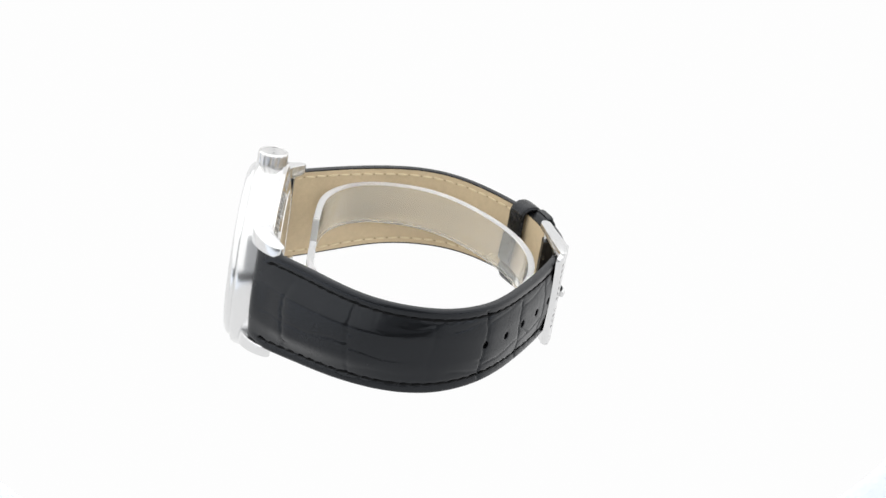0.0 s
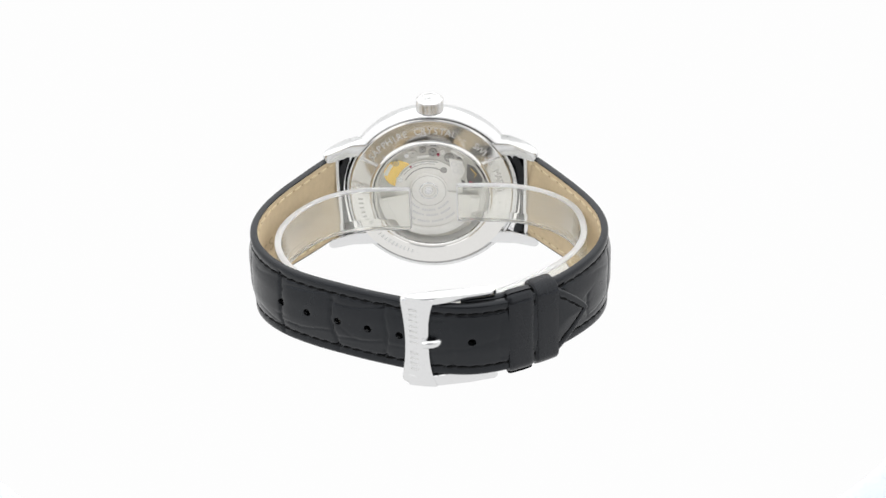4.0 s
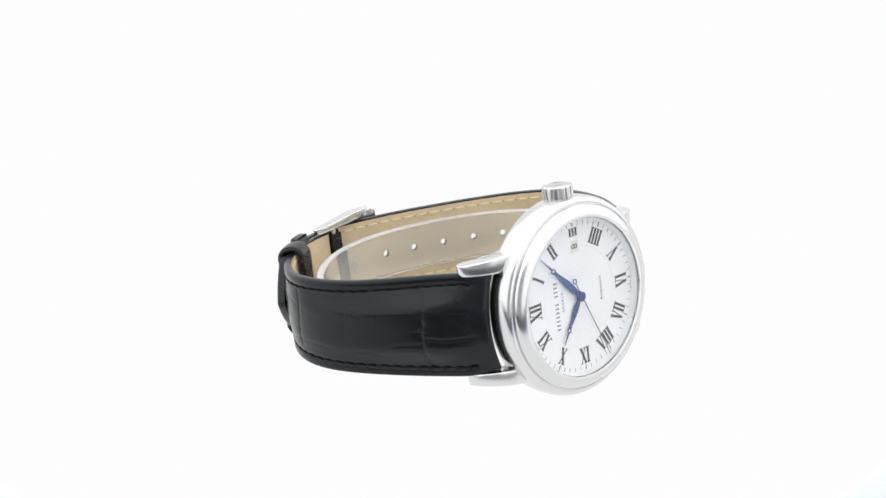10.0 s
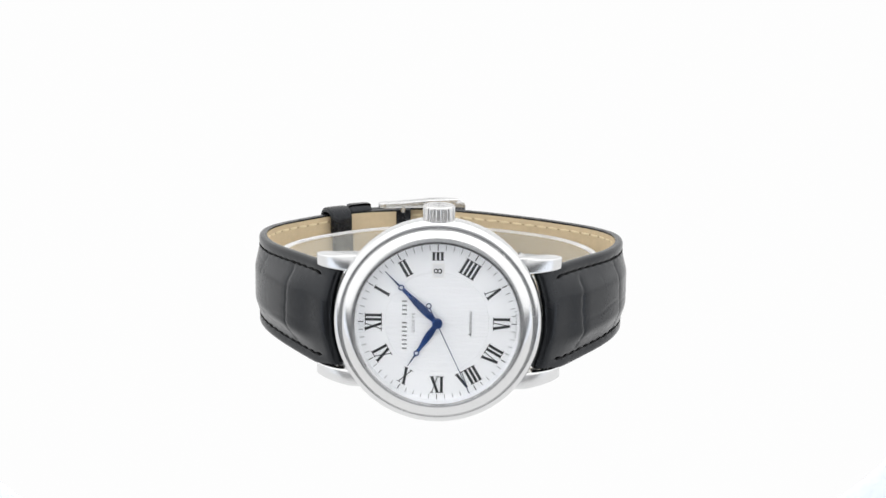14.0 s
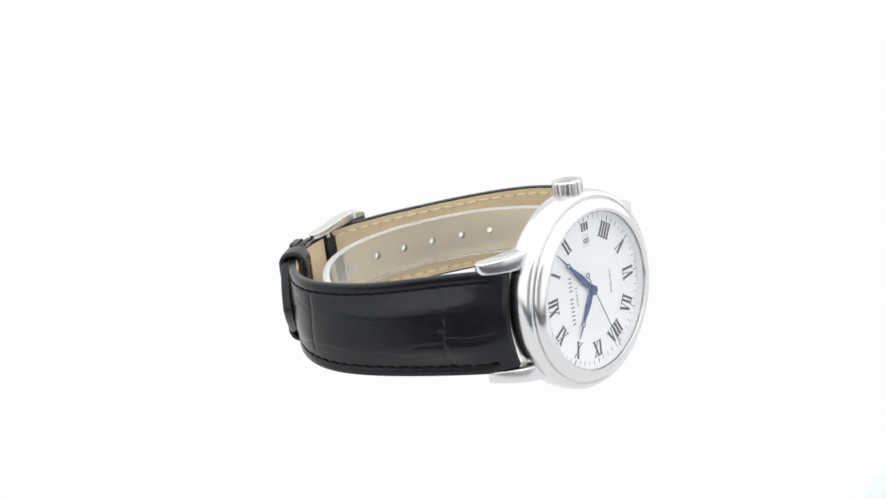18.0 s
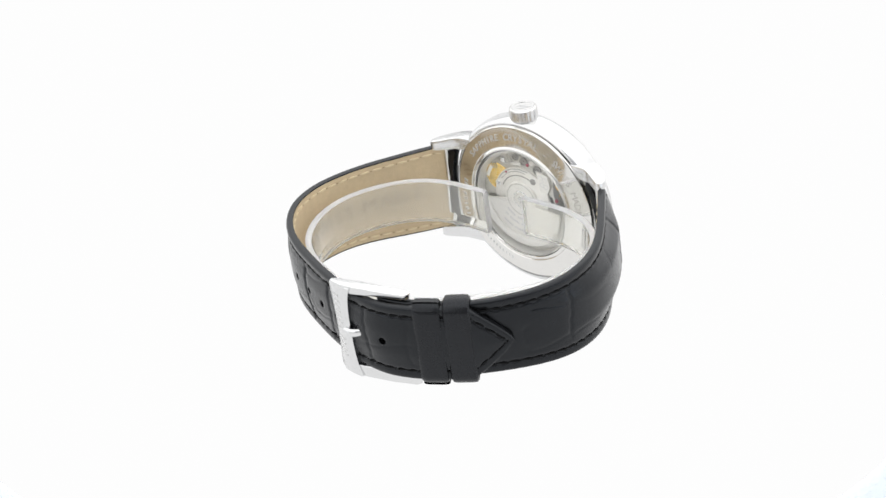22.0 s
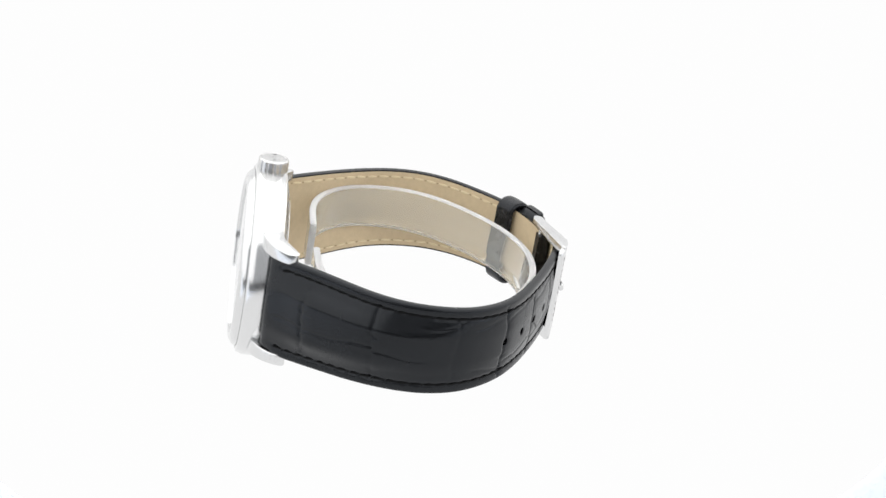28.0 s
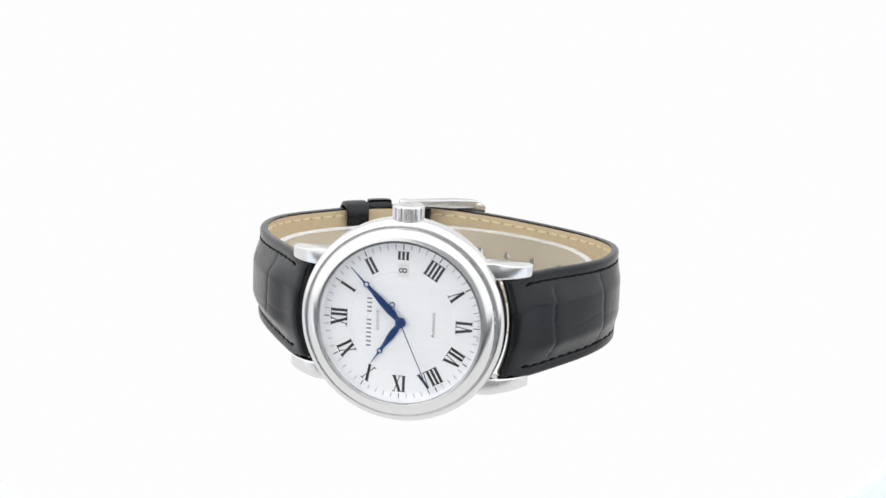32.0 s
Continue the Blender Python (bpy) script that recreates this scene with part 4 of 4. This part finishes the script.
    # the gilded wheel, half under the round bridge, and its cock
    disc("balance_wheel", 7.3, 4.7, 3.3, 5.35, 5.6, GOLD, "gilded balance wheel", 48)
    slab("cock", [(5.9, 2.2), (7.7, 2.4), (8.0, 3.6), (7.2, 4.4), (6.0, 4.6)], 5.6, 5.95, MATT_STEEL, "small satin cock", 0.1)
    disc("screw", 7.0, 3.4, 0.55, 5.95, 6.08, SATIN, "small steel screw", 20)
    # crowded steel parts over the round bridge
    rnd = random.Random(8)
    for a, r, n in ((44, 9.9, 0.75), (58, 10.4, 0.5), (70, 9.7, 1.1), (84, 10.2, 0.8), (97, 9.6, 1.0), (109, 10.1, 0.6), (120, 9.4, 1.1), (133, 10.2, 0.7)):
        x, z = hx + r * math.cos(radians(a)), hz - 0.3 + r * math.sin(radians(a))
        part("gear", lathe([(n, 5.3), (n, 5.55 + 0.1 * n), (n * 0.72, 5.6 + 0.1 * n), (n * 0.7, 5.5), (n * 0.3, 5.5), (n * 0.28, 5.75), (0.04, 5.78)], 48, "y", (x, 0, z),
             wave=lambda t, h, q=n: 1 - (0.05 if h < 5.7 and int(t * 3.8 * (1 + q)) % 2 else 0)), rnd.choice((DARK_STEEL, PLATE, MATT_STEEL)), plate, "small toothed gear", 30)
    for a0, a1, r0, r1, mat in ((50, 66, 8.3, 9.0, PLATE), (74, 92, 8.1, 8.7, MATT_STEEL), (88, 104, 10.6, 11.3, DARK_STEEL), (62, 80, 10.9, 11.5, DARK_STEEL), (112, 128, 8.2, 8.8, PLATE), (30, 46, 10.9, 11.5, DARK_STEEL), (20, 38, 9.7, 10.6, MATT_STEEL), (118, 136, 10.7, 11.4, MATT_STEEL)):
        slab("lever", around(r1, a0, a1, 8) + around(r0, a1, a0, 8), 5.3, rnd.uniform(5.5, 5.8), mat, "", 0.08)
    disc("screw", hx + 4.6, hz + 8.4, 0.62, 5.3, 5.75, SATIN, "small steel screw", 20)
    disc("screw", -2.7, 5.7, 0.75, 5.84, 5.98, DARK_STEEL, "blue-grey steel screw", 24)
    # the engraved block beside the bridge; dark slabs paint the shade of the gaps by it
    slab("block", [(-3.9, 8.7), (-6.9, 8.1), (-7.4, 5.4), (-6.6, 3.6), (-4.6, 3.9)], 5.3, 6.0, MATT_STEEL, "pale engraved block", 0.12)
    for k, (x, z) in enumerate(((-5.0, 7.3), (-6.1, 6.9), (-5.3, 5.6), (-6.3, 5.3))):
        disc("block_ring", x, z, 0.62, 6.0, 6.03, FAINT, "", 24, 0.48)
    slab("shade_slab", [(-4.2, 3.6), (-7.2, 2.6), (-7.8, 0.9), (-5.2, 0.7), (-3.6, 1.8)], 5.3, 5.42, GAP_SHADE, "dark slab for the shaded gap under the block", 0.0)
    slab("shade_slab", [(-7.9, 6.9), (-9.6, 6.1), (-11.2, 3.2), (-11.2, 0.9), (-8.2, 1.0), (-7.7, 3.6)], 5.3, 5.4, GAP_SHADE, "dark slab for the shaded gap beside the block", 0.0)
    for (x, z), (u, v) in (((-8.6, 5.9), (-9.9, 4.4)), ((-9.9, 4.4), (-9.4, 3.6))):
        slab("gilded_spring", bar((x, z), (u, v), 0.18), 5.42, 5.6, GOLD, "", 0.0)
    for x, z, r in ((-1.6, 9.5, 0.35), (-8.6, 2.3, 0.4), (4.6, 6.6, 0.3)):
        disc("jewel", x, z, r, 5.6, 5.9, RUBY, "red jewel bearing", 20)
    # engraved lines of writing on the rotor, too small to read
    bm = bmesh.new()
    for r, a0, a1, step in ((4.75, 215, 325, 6), (6.1, 225, 318, 4.2), (7.7, 226, 316, 3.3)):
        for k, a in enumerate(np.arange(a0, a1, step)):
            if k % 7 == 6:
                continue
            t = radians(a)
            g = 0.32 * radians(step)
            pts = [(hx + q * math.cos(t + da), hz + q * math.sin(t + da)) for q, da in ((r, -g), (r + 0.5, -g), (r + 0.5, g), (r, g))]
            add_prism(bm, pts, 6.40, 6.44)
    bmesh.ops.recalc_face_normals(bm, faces=bm.faces)
    part("rotor_bars", bm, FAINT, plate, "rows of faint engraved bars", 0)


# ---- the clear display cuff ----
CUFF = [(4.6, 14.0), (14.8, 14.3), (22.0, 17.0), (27.6, 22.8), (31.0, 30.6), (30.6, 39.0), (26.6, 47.0), (20.1, 52.8), (10, 57.6), (0.3, 59.2), (-8.5, 58.2), (-17.1, 54.4),
        (-24.6, 48.4), (-30.2, 41.8), (-32.7, 35.5), (-32.8, 29.2), (-31.0, 22.9), (-26, 17.3), (-18, 14.0), (-6.0, 13.6)]


def build_cuff(cuff):
    line, s = spline(CUFF, 0.8)
    d, n = normals(line, 1)
    t = 0.7
    # the band narrows a little from one end to the other
    f = s / s[-1]
    lows, highs = -4.2 + 1.9 * f, 5.45 + 0.7 * f

    def sweep(section):
        bm = bmesh.new()
        loops = [[bm.verts.new((p[0] + q[0] * o, p[1] + q[1] * o, lo + (hi - lo) * k + z)) for o, k, z in section] for p, q, lo, hi in zip(line, n, lows, highs)]
        m = len(section)
        for a, b in zip(loops, loops[1:]):
            for i in range(m):
                bm.faces.new((a[i], a[(i + 1) % m], b[(i + 1) % m], b[i]))
        bm.faces.new(loops[0])
        bm.faces.new(loops[-1])
        bmesh.ops.recalc_face_normals(bm, faces=bm.faces)
        return bm

    part("band", sweep([(t, 0, 0), (-t, 0, 0), (-t, 0.24, 0), (-t + 0.06, 0.24, 0.1), (-t + 0.06, 0.24, 0.3), (-t, 0.24, 0.4), (-t, 1, 0), (t, 1, 0)]), PLASTIC, cuff, "clear plastic open ring", 40)
    part("upper_rim", sweep([(t, 1, 0.01), (-t, 1, 0.01), (-t + 0.05, 1, 0.25), (-t + 0.35, 1, 0.42), (t - 0.35, 1, 0.42), (t - 0.05, 1, 0.25)]), FROSTED, cuff, "frosted upper edge", 40)
    part("lower_rim", sweep([(t, 0, -0.01), (-t, 0, -0.01), (-t + 0.05, 0, -0.3), (-t + 0.35, 0, -0.45), (t - 0.35, 0, -0.45), (t - 0.05, 0, -0.3)]), FROSTED, cuff, "frosted lower edge", 40)
    # the sawn ends are frosted too
    for i, side in ((0, -1), (-1, 1)):
        a, b, lo, hi = line[i], n[i], lows[i], highs[i]
        bm = bmesh.new()
        near, far = ([bm.verts.new((a[0] + b[0] * o + d[i, 0] * side * e, a[1] + b[1] * o + d[i, 1] * side * e, z)) for o, z in ((t, lo), (-t, lo), (-t, hi), (t, hi))] for e in (0.02, 0.3))
        bm.faces.new(near)
        bm.faces.new(far)
        for k in range(4):
            bm.faces.new((near[k], near[(k + 1) % 4], far[(k + 1) % 4], far[k]))
        bmesh.ops.recalc_face_normals(bm, faces=bm.faces)
        bmesh.ops.bevel(bm, geom=list(bm.edges), offset=0.1, segments=2, profile=0.6, affect="EDGES")
        part("sawn_end", bm, FROSTED, cuff, "frosted cut end", 40)


# ---- build ----
build_tent()
turntable = tagged(new("turntable"), "round white turntable plate under the watch", "turntable")
build_turntable(turntable)
wristwatch = tagged(new("wristwatch"), "steel wristwatch with white dial and closed black leather strap", "watch")
build_case(wristwatch)
build_dial(wristwatch)
build_pointers(wristwatch)
build_back(wristwatch)
display_cuff = tagged(new("display_cuff"), "clear plastic C-shaped cuff inside the watch strap", "display stand")
build_cuff(display_cuff)
build_buckle(wristwatch)
build_strap(wristwatch)


def motions():
    for thing in (wristwatch, display_cuff, turntable):
        walk(thing, [(t, pose(0, 0, 0, 0, 0, a)) for t, a in TURN])


motions()
